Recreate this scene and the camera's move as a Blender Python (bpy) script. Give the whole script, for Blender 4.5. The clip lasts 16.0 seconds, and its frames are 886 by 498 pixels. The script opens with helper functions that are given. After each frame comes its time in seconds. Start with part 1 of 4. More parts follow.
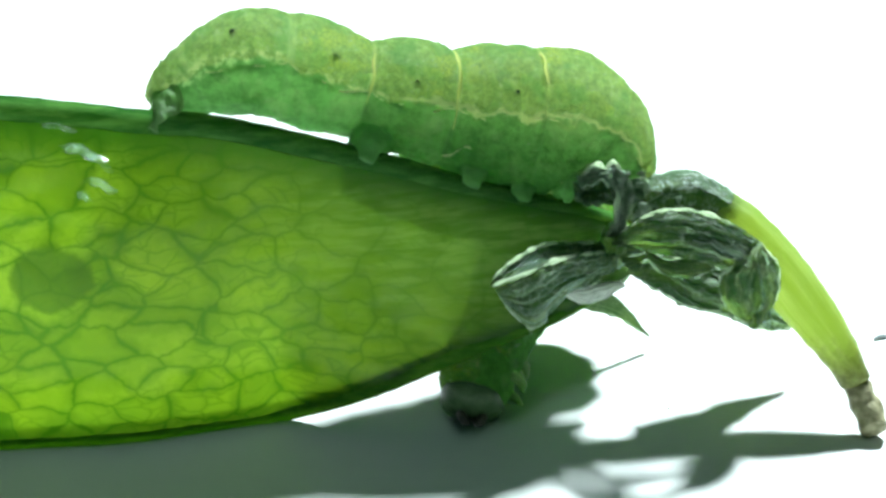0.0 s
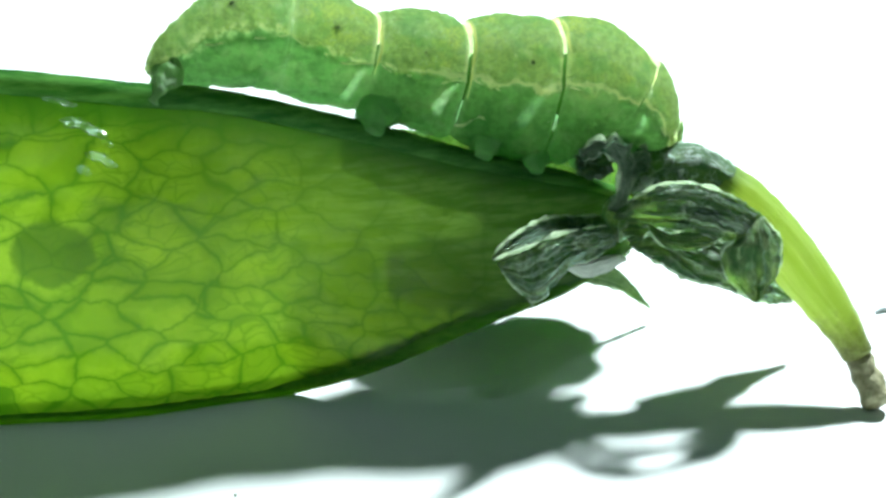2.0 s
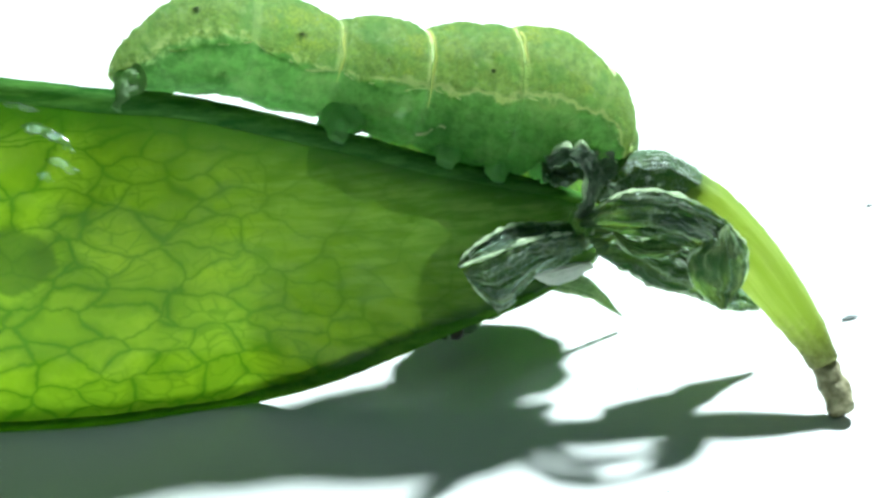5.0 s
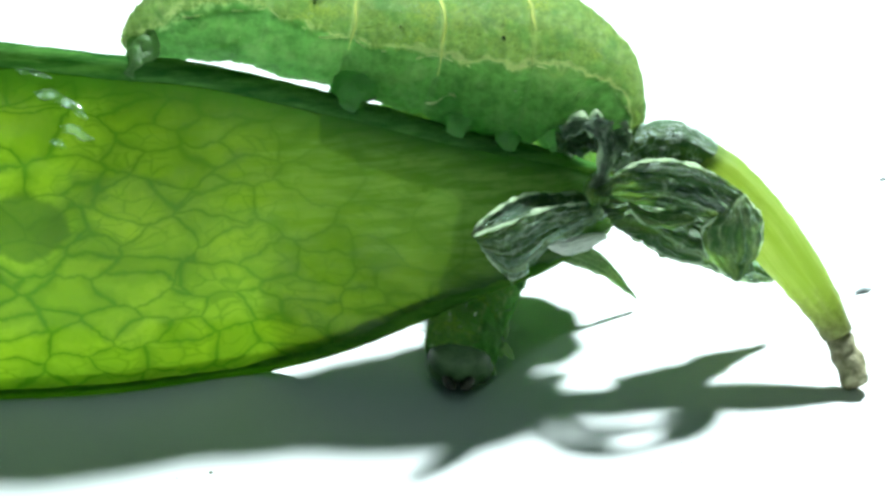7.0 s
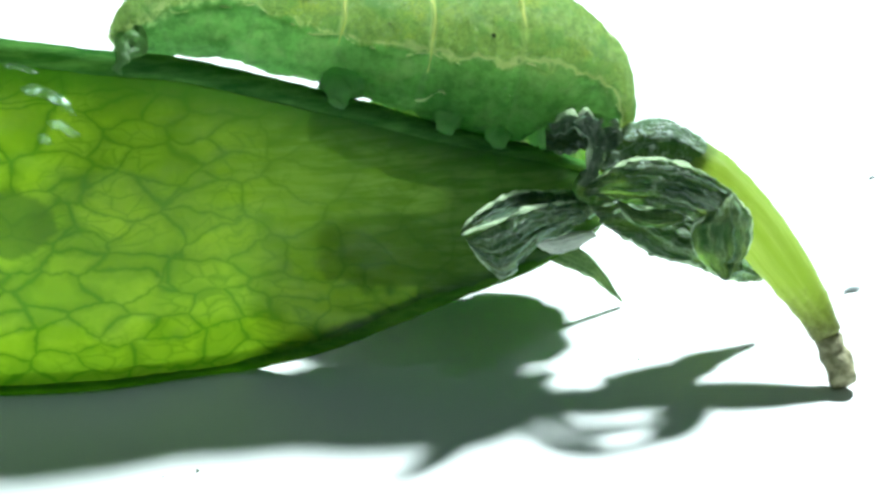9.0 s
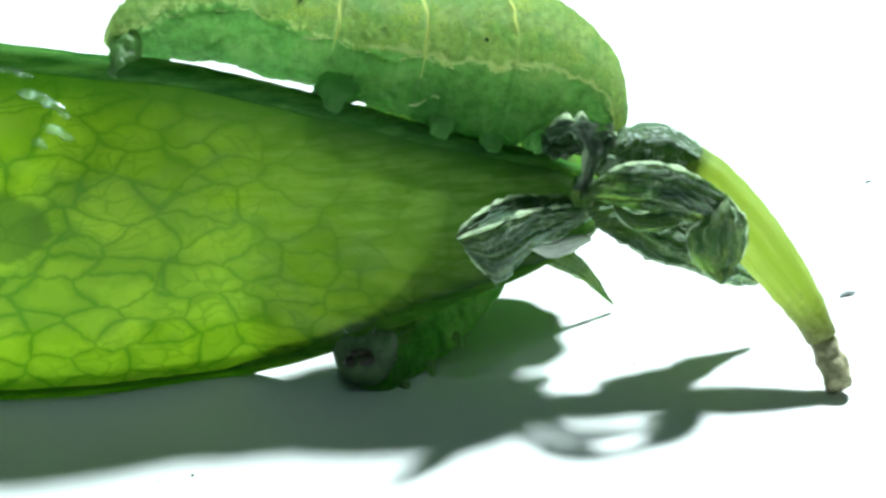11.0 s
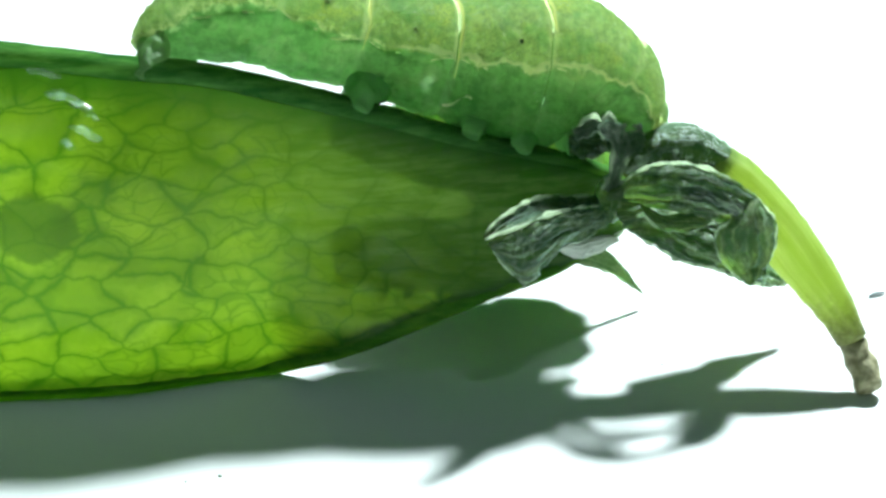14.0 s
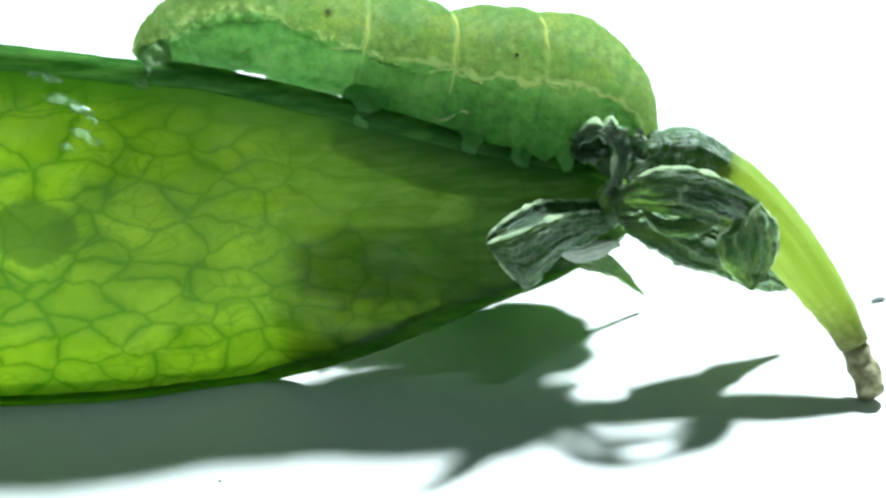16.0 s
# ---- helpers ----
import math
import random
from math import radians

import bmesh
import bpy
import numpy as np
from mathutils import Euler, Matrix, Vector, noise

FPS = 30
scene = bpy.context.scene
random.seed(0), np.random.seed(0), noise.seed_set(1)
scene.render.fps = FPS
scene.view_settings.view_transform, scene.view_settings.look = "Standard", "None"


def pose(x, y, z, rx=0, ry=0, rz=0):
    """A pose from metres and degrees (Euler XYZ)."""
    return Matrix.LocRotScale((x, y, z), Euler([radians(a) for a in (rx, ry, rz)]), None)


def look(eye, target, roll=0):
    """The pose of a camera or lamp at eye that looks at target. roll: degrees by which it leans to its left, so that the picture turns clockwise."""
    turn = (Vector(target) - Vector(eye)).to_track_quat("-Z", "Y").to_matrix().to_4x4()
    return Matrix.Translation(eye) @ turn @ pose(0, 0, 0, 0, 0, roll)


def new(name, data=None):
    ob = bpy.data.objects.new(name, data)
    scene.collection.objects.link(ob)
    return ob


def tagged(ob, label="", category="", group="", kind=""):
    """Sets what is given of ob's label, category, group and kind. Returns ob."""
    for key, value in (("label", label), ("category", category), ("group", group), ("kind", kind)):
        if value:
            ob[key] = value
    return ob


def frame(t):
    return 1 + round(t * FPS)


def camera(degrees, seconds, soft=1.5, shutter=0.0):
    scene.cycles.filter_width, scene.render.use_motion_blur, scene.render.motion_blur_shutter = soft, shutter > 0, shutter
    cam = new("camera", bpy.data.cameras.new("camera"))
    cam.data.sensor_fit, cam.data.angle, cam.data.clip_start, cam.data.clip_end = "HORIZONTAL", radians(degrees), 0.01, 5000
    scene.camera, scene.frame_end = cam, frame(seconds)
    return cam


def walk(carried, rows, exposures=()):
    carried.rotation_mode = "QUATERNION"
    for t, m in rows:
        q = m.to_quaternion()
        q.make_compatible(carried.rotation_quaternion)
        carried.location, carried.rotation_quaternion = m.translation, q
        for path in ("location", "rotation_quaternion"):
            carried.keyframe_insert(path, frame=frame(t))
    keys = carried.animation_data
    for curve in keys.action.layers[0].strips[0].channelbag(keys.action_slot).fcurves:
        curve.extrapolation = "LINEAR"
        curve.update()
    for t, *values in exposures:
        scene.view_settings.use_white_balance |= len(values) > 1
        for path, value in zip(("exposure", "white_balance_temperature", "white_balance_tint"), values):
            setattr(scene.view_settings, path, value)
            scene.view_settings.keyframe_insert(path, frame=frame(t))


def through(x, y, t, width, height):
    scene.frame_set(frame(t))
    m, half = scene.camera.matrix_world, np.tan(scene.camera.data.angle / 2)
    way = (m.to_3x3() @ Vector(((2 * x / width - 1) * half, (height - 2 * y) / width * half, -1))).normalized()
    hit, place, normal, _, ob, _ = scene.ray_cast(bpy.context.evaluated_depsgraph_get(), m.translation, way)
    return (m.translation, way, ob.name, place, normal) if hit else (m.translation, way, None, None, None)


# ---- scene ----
MM = 0.001

# ---- camera and its walk: eye in millimetres, turn in degrees ----
PATH = [
    (0.0, 0.0, -65.78, 33.34, 70.0, -0.0, 0.0),
    (0.5, -0.08, -65.76, 33.18, 69.237, -0.057, 0.027),
    (1.0, 0.08, -65.66, 33.13, 68.437, 0.001, 0.164),
    (1.5, -0.12, -65.75, 33.38, 69.49, 0.138, 0.098),
    (2.0, -0.08, -65.7, 33.21, 68.942, 0.121, -0.042),
    (2.5, -0.02, -65.58, 33.17, 68.647, -0.108, -0.38),
    (3.0, 0.12, -65.54, 33.13, 69.168, -0.21, -0.782),
    (3.5, 0.28, -65.43, 33.06, 68.85, -0.404, -1.252),
    (5.8, 0.3, -65.35, 33.04, 69.447, -0.347, -0.968),
    (6.0, 0.27, -65.39, 32.96, 68.599, -0.473, -0.898),
    (6.5, 0.16, -65.18, 32.87, 68.664, -0.626, -0.806),
    (7.0, 0.01, -65.25, 32.69, 68.205, -0.477, -0.703),
    (7.5, 0.07, -65.19, 32.89, 68.037, -0.519, -0.442),
    (8.0, 0.13, -65.17, 32.85, 68.826, -0.591, -0.773),
    (8.5, 0.05, -65.03, 32.79, 67.949, -0.785, -0.971),
    (11.0, 0.15, -64.96, 32.74, 68.166, -0.891, -1.151),
    (11.5, 0.08, -64.8, 32.54, 67.296, -0.95, -0.887),
    (12.0, -0.05, -64.78, 32.6, 67.825, -0.803, -0.746),
    (12.5, 0.03, -64.56, 32.65, 67.243, -0.84, -0.561),
    (13.0, 0.02, -64.65, 32.56, 67.253, -0.788, -0.584),
    (13.5, -0.16, -64.69, 32.74, 67.738, -0.658, -0.407),
    (14.0, -0.16, -64.73, 32.78, 68.076, -0.579, -0.304),
    (14.5, 0.01, -64.65, 32.64, 68.31, -0.679, -0.588),
    (15.0, -0.07, -64.62, 32.68, 68.963, -0.747, -0.61),
    (15.5, -0.11, -64.65, 32.63, 68.9, -0.605, -0.317),
    (16.0, -0.26, -64.56, 32.63, 68.335, -0.647, -0.323),
]
cam = camera(37.115, 16.0, soft=3.0)
walk(cam, [(t, pose(x * MM, y * MM, z * MM, rx, ry, rz)) for t, x, y, z, rx, ry, rz in PATH])

# ---- light: one hard lamp from behind, a dim cool room ----
world = bpy.data.worlds.new("room_light")
scene.world = world
world.use_nodes = True
wn = world.node_tree
wbg = wn.nodes["Background"]
wbg.inputs["Color"].default_value = (0.33, 1.0, 0.84, 1)
wbg.inputs["Strength"].default_value = 0.016
# a small desk lamp half a metre away, its beam on the paper behind and under the pod
lamp_data = bpy.data.lights.new("desk_lamp_light", "SPOT")
lamp_data.energy = 29.0
lamp_data.shadow_soft_size = 0.031
lamp_data.spot_size = radians(34)
lamp_data.spot_blend = 0.15
lamp_data.color = (0.84, 0.98, 1.0)
lamp = new("desk_lamp_light", lamp_data)
lamp.matrix_world = look((0.36 * 0.41, 0.62 * 0.41, 0.41), (0.0, 0.042, 0.0))
# a small lamp of the room, high in front: it gives the wet glints on the pod
glint_data = bpy.data.lights.new("room_lamp_light", "AREA")
glint_data.shape = "DISK"
glint_data.size = 0.028
glint_data.energy = 0.10
glint_data.color = (0.66, 1.0, 0.86)
glint = new("room_lamp_light", glint_data)
glint.matrix_world = look((0.04, -0.20, 0.42), (-0.01, 0.0, 0.012))
scene.view_settings.exposure = 0.5


# ---- material helpers ----
def shader(name):
    m = bpy.data.materials.new(name)
    m.use_nodes = True
    nt = m.node_tree
    nt.nodes.clear()
    return m, nt


def node(nt, kind, props=None, **ins):
    n = nt.nodes.new(kind)
    for k, v in (props or {}).items():
        setattr(n, k, v)
    for k, v in ins.items():
        put(nt, n.inputs[k.replace("_", " ")], v)
    return n


def put(nt, socket, v):
    if isinstance(v, bpy.types.NodeSocket):
        nt.links.new(v, socket)
    elif isinstance(v, tuple) and len(v) == 3 and socket.type == "RGBA":
        socket.default_value = (*v, 1)
    else:
        socket.default_value = v


def math_node(nt, op, a, b=0.0, clamp=False):
    n = nt.nodes.new("ShaderNodeMath")
    n.operation, n.use_clamp = op, clamp
    put(nt, n.inputs[0], a)
    put(nt, n.inputs[1], b)
    return n.outputs[0]


def ramp(nt, fac, lo, hi):
    n = nt.nodes.new("ShaderNodeMapRange")
    n.interpolation_type = "SMOOTHSTEP"
    put(nt, n.inputs["Value"], fac)
    n.inputs["From Min"].default_value = lo
    n.inputs["From Max"].default_value = hi
    return n.outputs["Result"]


def mix(nt, fac, a, b, blend="MIX"):
    n = nt.nodes.new("ShaderNodeMix")
    n.data_type, n.blend_type = "RGBA", blend
    put(nt, n.inputs[0], fac)
    put(nt, n.inputs[6], a)
    put(nt, n.inputs[7], b)
    return n.outputs[2]


def coords(nt, scale=(1, 1, 1), kind="Object"):
    """Object coordinates in millimetres, stretched."""
    tc = nt.nodes.new("ShaderNodeTexCoord")
    mp = nt.nodes.new("ShaderNodeMapping")
    nt.links.new(tc.outputs[kind], mp.inputs["Vector"])
    k = 1000 if kind == "Object" else 1
    mp.inputs["Scale"].default_value = tuple(k * s for s in scale)
    return mp.outputs["Vector"]


def noise_tex(nt, vec, scale, detail=3.0, rough=0.55):
    n = node(nt, "ShaderNodeTexNoise", None, Vector=vec, Scale=scale, Detail=detail, Roughness=rough)
    return n.outputs["Fac"]


def sheet_surface(nt, colour, through_colour, through, rough=0.4, height=None, bump=0.2, dist=0.1, spec=0.5, wet=None, sheen=(1.0, 1.0, 1.0), ior=1.38, clear=0.0):
    """A surface that reflects and lets light through. wet: roughness of a thin glossy skin over it; clear: the share that passes unscattered."""
    out = nt.nodes.new("ShaderNodeOutputMaterial")
    p = node(nt, "ShaderNodeBsdfPrincipled", None, Base_Color=colour, Roughness=rough)
    p.inputs["Specular IOR Level"].default_value = spec
    tr = node(nt, "ShaderNodeBsdfTranslucent", None, Color=through_colour)
    last = p
    if height is not None:
        b = node(nt, "ShaderNodeBump", None, Height=height, Strength=bump, Distance=dist * MM)
        nt.links.new(b.outputs[0], p.inputs["Normal"])
        nt.links.new(b.outputs[0], tr.inputs["Normal"])
    if through != 0:
        last = nt.nodes.new("ShaderNodeMixShader")
        put(nt, last.inputs[0], through)
        nt.links.new(p.outputs[0], last.inputs[1])
        nt.links.new(tr.outputs[0], last.inputs[2])
    if clear:
        straight = node(nt, "ShaderNodeBsdfTransparent", None, Color=mix(nt, 0.35, through_colour, (0.80, 1.0, 0.32)))
        both = nt.nodes.new("ShaderNodeMixShader")
        both.inputs[0].default_value = clear
        nt.links.new(last.outputs[0], both.inputs[1])
        nt.links.new(straight.outputs[0], both.inputs[2])
        last = both
    if wet is not None:
        gl = node(nt, "ShaderNodeBsdfGlossy", None, Color=sheen, Roughness=wet)
        fr = node(nt, "ShaderNodeFresnel", None, IOR=ior)
        if height is not None:
            nt.links.new(b.outputs[0], gl.inputs["Normal"])
        top = nt.nodes.new("ShaderNodeMixShader")
        nt.links.new(fr.outputs[0], top.inputs[0])
        nt.links.new(last.outputs[0], top.inputs[1])
        nt.links.new(gl.outputs[0], top.inputs[2])
        last = top
    nt.links.new(last.outputs[0], out.inputs[0])


# ---- materials ----
def make_paper():
    m, nt = shader("white_paper")
    v = coords(nt)
    n1 = noise_tex(nt, v, 0.05, 2)
    n2 = noise_tex(nt, v, 6.0, 3)
    col = mix(nt, n1, (0.64, 0.67, 0.67), (0.70, 0.72, 0.71))
    sheet_surface(nt, col, (0, 0, 0), 0, 0.55, n2, 0.08, 0.05, 0.3)
    return m


def make_valve(name, clear):
    m, nt = shader(name)
    v = coords(nt)
    wob = node(nt, "ShaderNodeTexNoise", None, Vector=v, Scale=0.33, Detail=4.0)
    bent = node(nt, "ShaderNodeVectorMath", {"operation": "MULTIPLY_ADD"})
    nt.links.new(wob.outputs["Color"], bent.inputs[0])
    bent.inputs[1].default_value = (2.3, 2.3, 2.3)
    nt.links.new(v, bent.inputs[2])
    mp = nt.nodes.new("ShaderNodeMapping")
    nt.links.new(bent.outputs[0], mp.inputs["Vector"])
    mp.inputs["Scale"].default_value = (0.30, 0.0, 0.54)
    mp.inputs["Rotation"].default_value = (0, radians(9), 0)
    vor = node(nt, "ShaderNodeTexVoronoi", {"feature": "DISTANCE_TO_EDGE"}, Vector=mp.outputs[0], Scale=1.12)
    vor2 = node(nt, "ShaderNodeTexVoronoi", {"feature": "DISTANCE_TO_EDGE"}, Vector=mp.outputs[0], Scale=2.6)
    cell = node(nt, "ShaderNodeTexVoronoi", {"feature": "F1"}, Vector=mp.outputs[0], Scale=1.12)
    cell2 = node(nt, "ShaderNodeTexVoronoi", {"feature": "F1"}, Vector=mp.outputs[0], Scale=2.6)
    # veins swell and thin out along their way
    swell = ramp(nt, noise_tex(nt, v, 0.55, 3), 0.34, 0.68)
    width = math_node(nt, "ADD", 0.30, math_node(nt, "MULTIPLY", swell, 1.0))
    near = math_node(nt, "DIVIDE", vor.outputs["Distance"], width)
    core = math_node(nt, "SUBTRACT", 1.0, ramp(nt, near, 0.0, 0.075))
    halo = math_node(nt, "SUBTRACT", 1.0, ramp(nt, near, 0.0, 0.30))
    vein1 = math_node(nt, "ADD", math_node(nt, "MULTIPLY", core, 0.46), math_node(nt, "MULTIPLY", halo, 0.42))
    near2 = math_node(nt, "DIVIDE", vor2.outputs["Distance"], width)
    vein2 = math_node(nt, "ADD", math_node(nt, "MULTIPLY", math_node(nt, "SUBTRACT", 1.0, ramp(nt, near2, 0.0, 0.07)), 0.32), math_node(nt, "MULTIPLY", math_node(nt, "SUBTRACT", 1.0, ramp(nt, near2, 0.0, 0.26)), 0.25))
    patch = ramp(nt, noise_tex(nt, v, 0.22, 1), 0.36, 0.58)
    vein2 = math_node(nt, "MULTIPLY", vein2, patch)
    vein = math_node(nt, "MAXIMUM", vein1, vein2)
    sep = nt.nodes.new("ShaderNodeSeparateXYZ")
    nt.links.new(v, sep.inputs[0])
    # the net of veins grows faint towards the stalk and the upper seam, where the wall is streaked lengthwise and shade
    # is painted in
    tall = math_node(nt, "MULTIPLY", math_node(nt, "SUBTRACT", sep.outputs["Z"], 7.0), 0.75)
    neck_and_shade = ramp(nt, math_node(nt, "ADD", math_node(nt, "ADD", sep.outputs["X"], tall), math_node(nt, "MULTIPLY", math_node(nt, "SUBTRACT", noise_tex(nt, v, 0.25, 3), 0.5), 9.0)), -12.0, 7.0)
    fade = math_node(nt, "SUBTRACT", 1.0, math_node(nt, "MULTIPLY", neck_and_shade, 0.72))
    vein = math_node(nt, "MULTIPLY", vein, fade)
    mp2 = nt.nodes.new("ShaderNodeMapping")
    nt.links.new(v, mp2.inputs["Vector"])
    mp2.inputs["Scale"].default_value = (0.35, 0.5, 2.6)
    mp2.inputs["Rotation"].default_value = (0, radians(12), 0)
    streak = noise_tex(nt, mp2.outputs[0], 1.0, 3)
    grain = noise_tex(nt, v, 3.0, 4)
    tone = nt.nodes.new("ShaderNodeSeparateColor")
    nt.links.new(cell.outputs["Color"], tone.inputs[0])
    tone2 = nt.nodes.new("ShaderNodeSeparateColor")
    nt.links.new(cell2.outputs["Color"], tone2.inputs[0])
    tint = mix(nt, tone.outputs[0], (0.39, 0.52, 0.045), (0.55, 0.67, 0.12))
    tint = mix(nt, math_node(nt, "MULTIPLY", math_node(nt, "MULTIPLY", tone2.outputs[1], patch), 0.5), tint, (0.38, 0.54, 0.05))
    tint = mix(nt, math_node(nt, "MULTIPLY", ramp(nt, grain, 0.35, 0.75), 0.45), tint, (0.36, 0.52, 0.05))
    blotch = ramp(nt, noise_tex(nt, v, 0.14, 3), 0.40, 0.66)
    tint = mix(nt, math_node(nt, "MULTIPLY", blotch, 0.45), tint, (0.30, 0.46, 0.05))
    # streaked tones of the stalk end, with the upper caterpillar's shade painted in
    tint = mix(nt, neck_and_shade, tint, mix(nt, ramp(nt, streak, 0.38, 0.64), (0.20, 0.34, 0.08), (0.44, 0.58, 0.27)))
    tint = mix(nt, vein, tint, (0.08, 0.23, 0.012))
    uvs = nt.nodes.new("ShaderNodeTexCoord")
    uvx = nt.nodes.new("ShaderNodeSeparateXYZ")
    nt.links.new(uvs.outputs["UV"], uvx.inputs[0])
    # dark lower edge; the band under the upper seam is painted caterpillar shade
    band_at = math_node(nt, "ADD", uvx.outputs["Y"], math_node(nt, "MULTIPLY", math_node(nt, "SUBTRACT", grain, 0.5), 0.02))
    rib_and_shade = math_node(nt, "ADD", math_node(nt, "MULTIPLY", math_node(nt, "SUBTRACT", 1.0, ramp(nt, band_at, 0.035, 0.06)), 0.45), math_node(nt, "MULTIPLY", ramp(nt, band_at, 0.82, 0.97), 1.0))
    tint = mix(nt, math_node(nt, "MULTIPLY", rib_and_shade, 0.95), tint, (0.07, 0.23, 0.02))
    face = mix(nt, vein, (0.055, 0.15, 0.016), (0.03, 0.10, 0.01))
    face = mix(nt, math_node(nt, "MULTIPLY", neck_and_shade, 0.6), face, mix(nt, streak, (0.12, 0.19, 0.10), (0.22, 0.29, 0.18)))
    h = math_node(nt, "ADD", math_node(nt, "MULTIPLY", vein, -0.6), math_node(nt, "MULTIPLY", grain, 0.35))
    dot = node(nt, "ShaderNodeTexVoronoi", {"feature": "F1"}, Vector=v, Scale=0.36)
    sepc = nt.nodes.new("ShaderNodeSeparateColor")
    nt.links.new(dot.outputs["Color"], sepc.inputs[0])
    speck = math_node(nt, "MULTIPLY", math_node(nt, "SUBTRACT", 1.0, ramp(nt, dot.outputs["Distance"], 0.03, 0.10)), math_node(nt, "GREATER_THAN", sepc.outputs[0], 0.72))
    # a round dark spot low on the wall, with a ragged edge
    bx = math_node(nt, "DIVIDE", math_node(nt, "SUBTRACT", sep.outputs["X"], -20.35), 2.0)
    bz = math_node(nt, "DIVIDE", math_node(nt, "SUBTRACT", sep.outputs["Z"], 9.45), 1.75)
    br = math_node(nt, "SQRT", math_node(nt, "ADD", math_node(nt, "MULTIPLY", bx, bx), math_node(nt, "MULTIPLY", bz, bz)))
    br = math_node(nt, "ADD", br, math_node(nt, "MULTIPLY", math_node(nt, "SUBTRACT", noise_tex(nt, v, 0.8, 3), 0.5), 0.5))
    round_spot = math_node(nt, "SUBTRACT", 1.0, ramp(nt, br, 0.88, 1.08))
    tint = mix(nt, math_node(nt, "MULTIPLY", round_spot, 0.85), tint, (0.12, 0.22, 0.025))
    tint = mix(nt, math_node(nt, "MULTIPLY", speck, 0.7), tint, (0.12, 0.25, 0.03))
    sheet_surface(nt, face, tint, 0.66, 0.5, h, 0.12, 0.10, 0.0, 0.18, ior=1.2, clear=clear)
    return m


def make_streaked(name, dark, light, thro_d, thro_l, through, rough, along=(0.3, 1.4, 1.4), freq=1.2, bump=0.4, lo=0.35, hi=0.65, spec=0.4):
    m, nt = shader(name)
    v = coords(nt, along)
    s = ramp(nt, noise_tex(nt, v, freq, 5, 0.65), lo, hi)
    v2 = coords(nt)
    g = noise_tex(nt, v2, 5.0, 3)
    col = mix(nt, s, dark, light)
    col = mix(nt, math_node(nt, "MULTIPLY", g, 0.5), col, dark)
    tc = mix(nt, s, thro_d, thro_l)
    h = math_node(nt, "ADD", s, math_node(nt, "MULTIPLY", g, 0.6))
    sheet_surface(nt, col, tc, through, rough, h, bump, 0.15, spec)
    return m


def make_withered(name, dark, mid, pale, amount, through=0.12, glow=((0.28, 0.50, 0.14), (0.80, 0.95, 0.38))):
    """Dried sepal: dark green with fine pale veins from base to tip (they run along the mesh's u)."""
    m, nt = shader(name)
    v2 = coords(nt)
    s2 = noise_tex(nt, v2, 0.9, 4, 0.6)
    s3 = noise_tex(nt, v2, 7.0, 3)
    fine = noise_tex(nt, coords(nt, (2.2, 15.0, 1.0), "UV"), 1.0, 5, 0.65)
    broad = noise_tex(nt, coords(nt, (1.3, 4.5, 1.0), "UV"), 1.0, 4, 0.6)
    col = mix(nt, ramp(nt, broad, 0.46, 0.70), dark, mid)
    lines = ramp(nt, fine, 0.53, 0.58)
    patch = ramp(nt, math_node(nt, "ADD", math_node(nt, "MULTIPLY", s2, 0.6), math_node(nt, "MULTIPLY", broad, 0.4)), 0.56 - amount, 0.72 - amount)
    col = mix(nt, math_node(nt, "MULTIPLY", lines, patch), col, pale)
    dry = ramp(nt, math_node(nt, "ADD", s2, math_node(nt, "MULTIPLY", s3, 0.35)), 0.93 - amount * 0.6, 0.98 - amount * 0.6)
    col = mix(nt, math_node(nt, "MULTIPLY", dry, 0.8), col, pale)
    crust = math_node(nt, "MULTIPLY", ramp(nt, noise_tex(nt, v2, 3.2, 6, 0.75), 0.50, 0.57), ramp(nt, noise_tex(nt, v2, 0.6, 2), 0.46 - amount * 0.4, 0.62 - amount * 0.4))
    col = mix(nt, math_node(nt, "MULTIPLY", crust, 0.85), col, pale)
    h = math_node(nt, "ADD", math_node(nt, "MULTIPLY", fine, 1.2), math_node(nt, "ADD", math_node(nt, "MULTIPLY", s3, 0.7), math_node(nt, "MULTIPLY", crust, 0.6)))
    sheet_surface(nt, col, mix(nt, ramp(nt, broad, 0.35, 0.65), *glow), through, 0.55, h, 1.0, 0.3, 0.3, 0.30, (0.72, 1.0, 0.84))
    return m


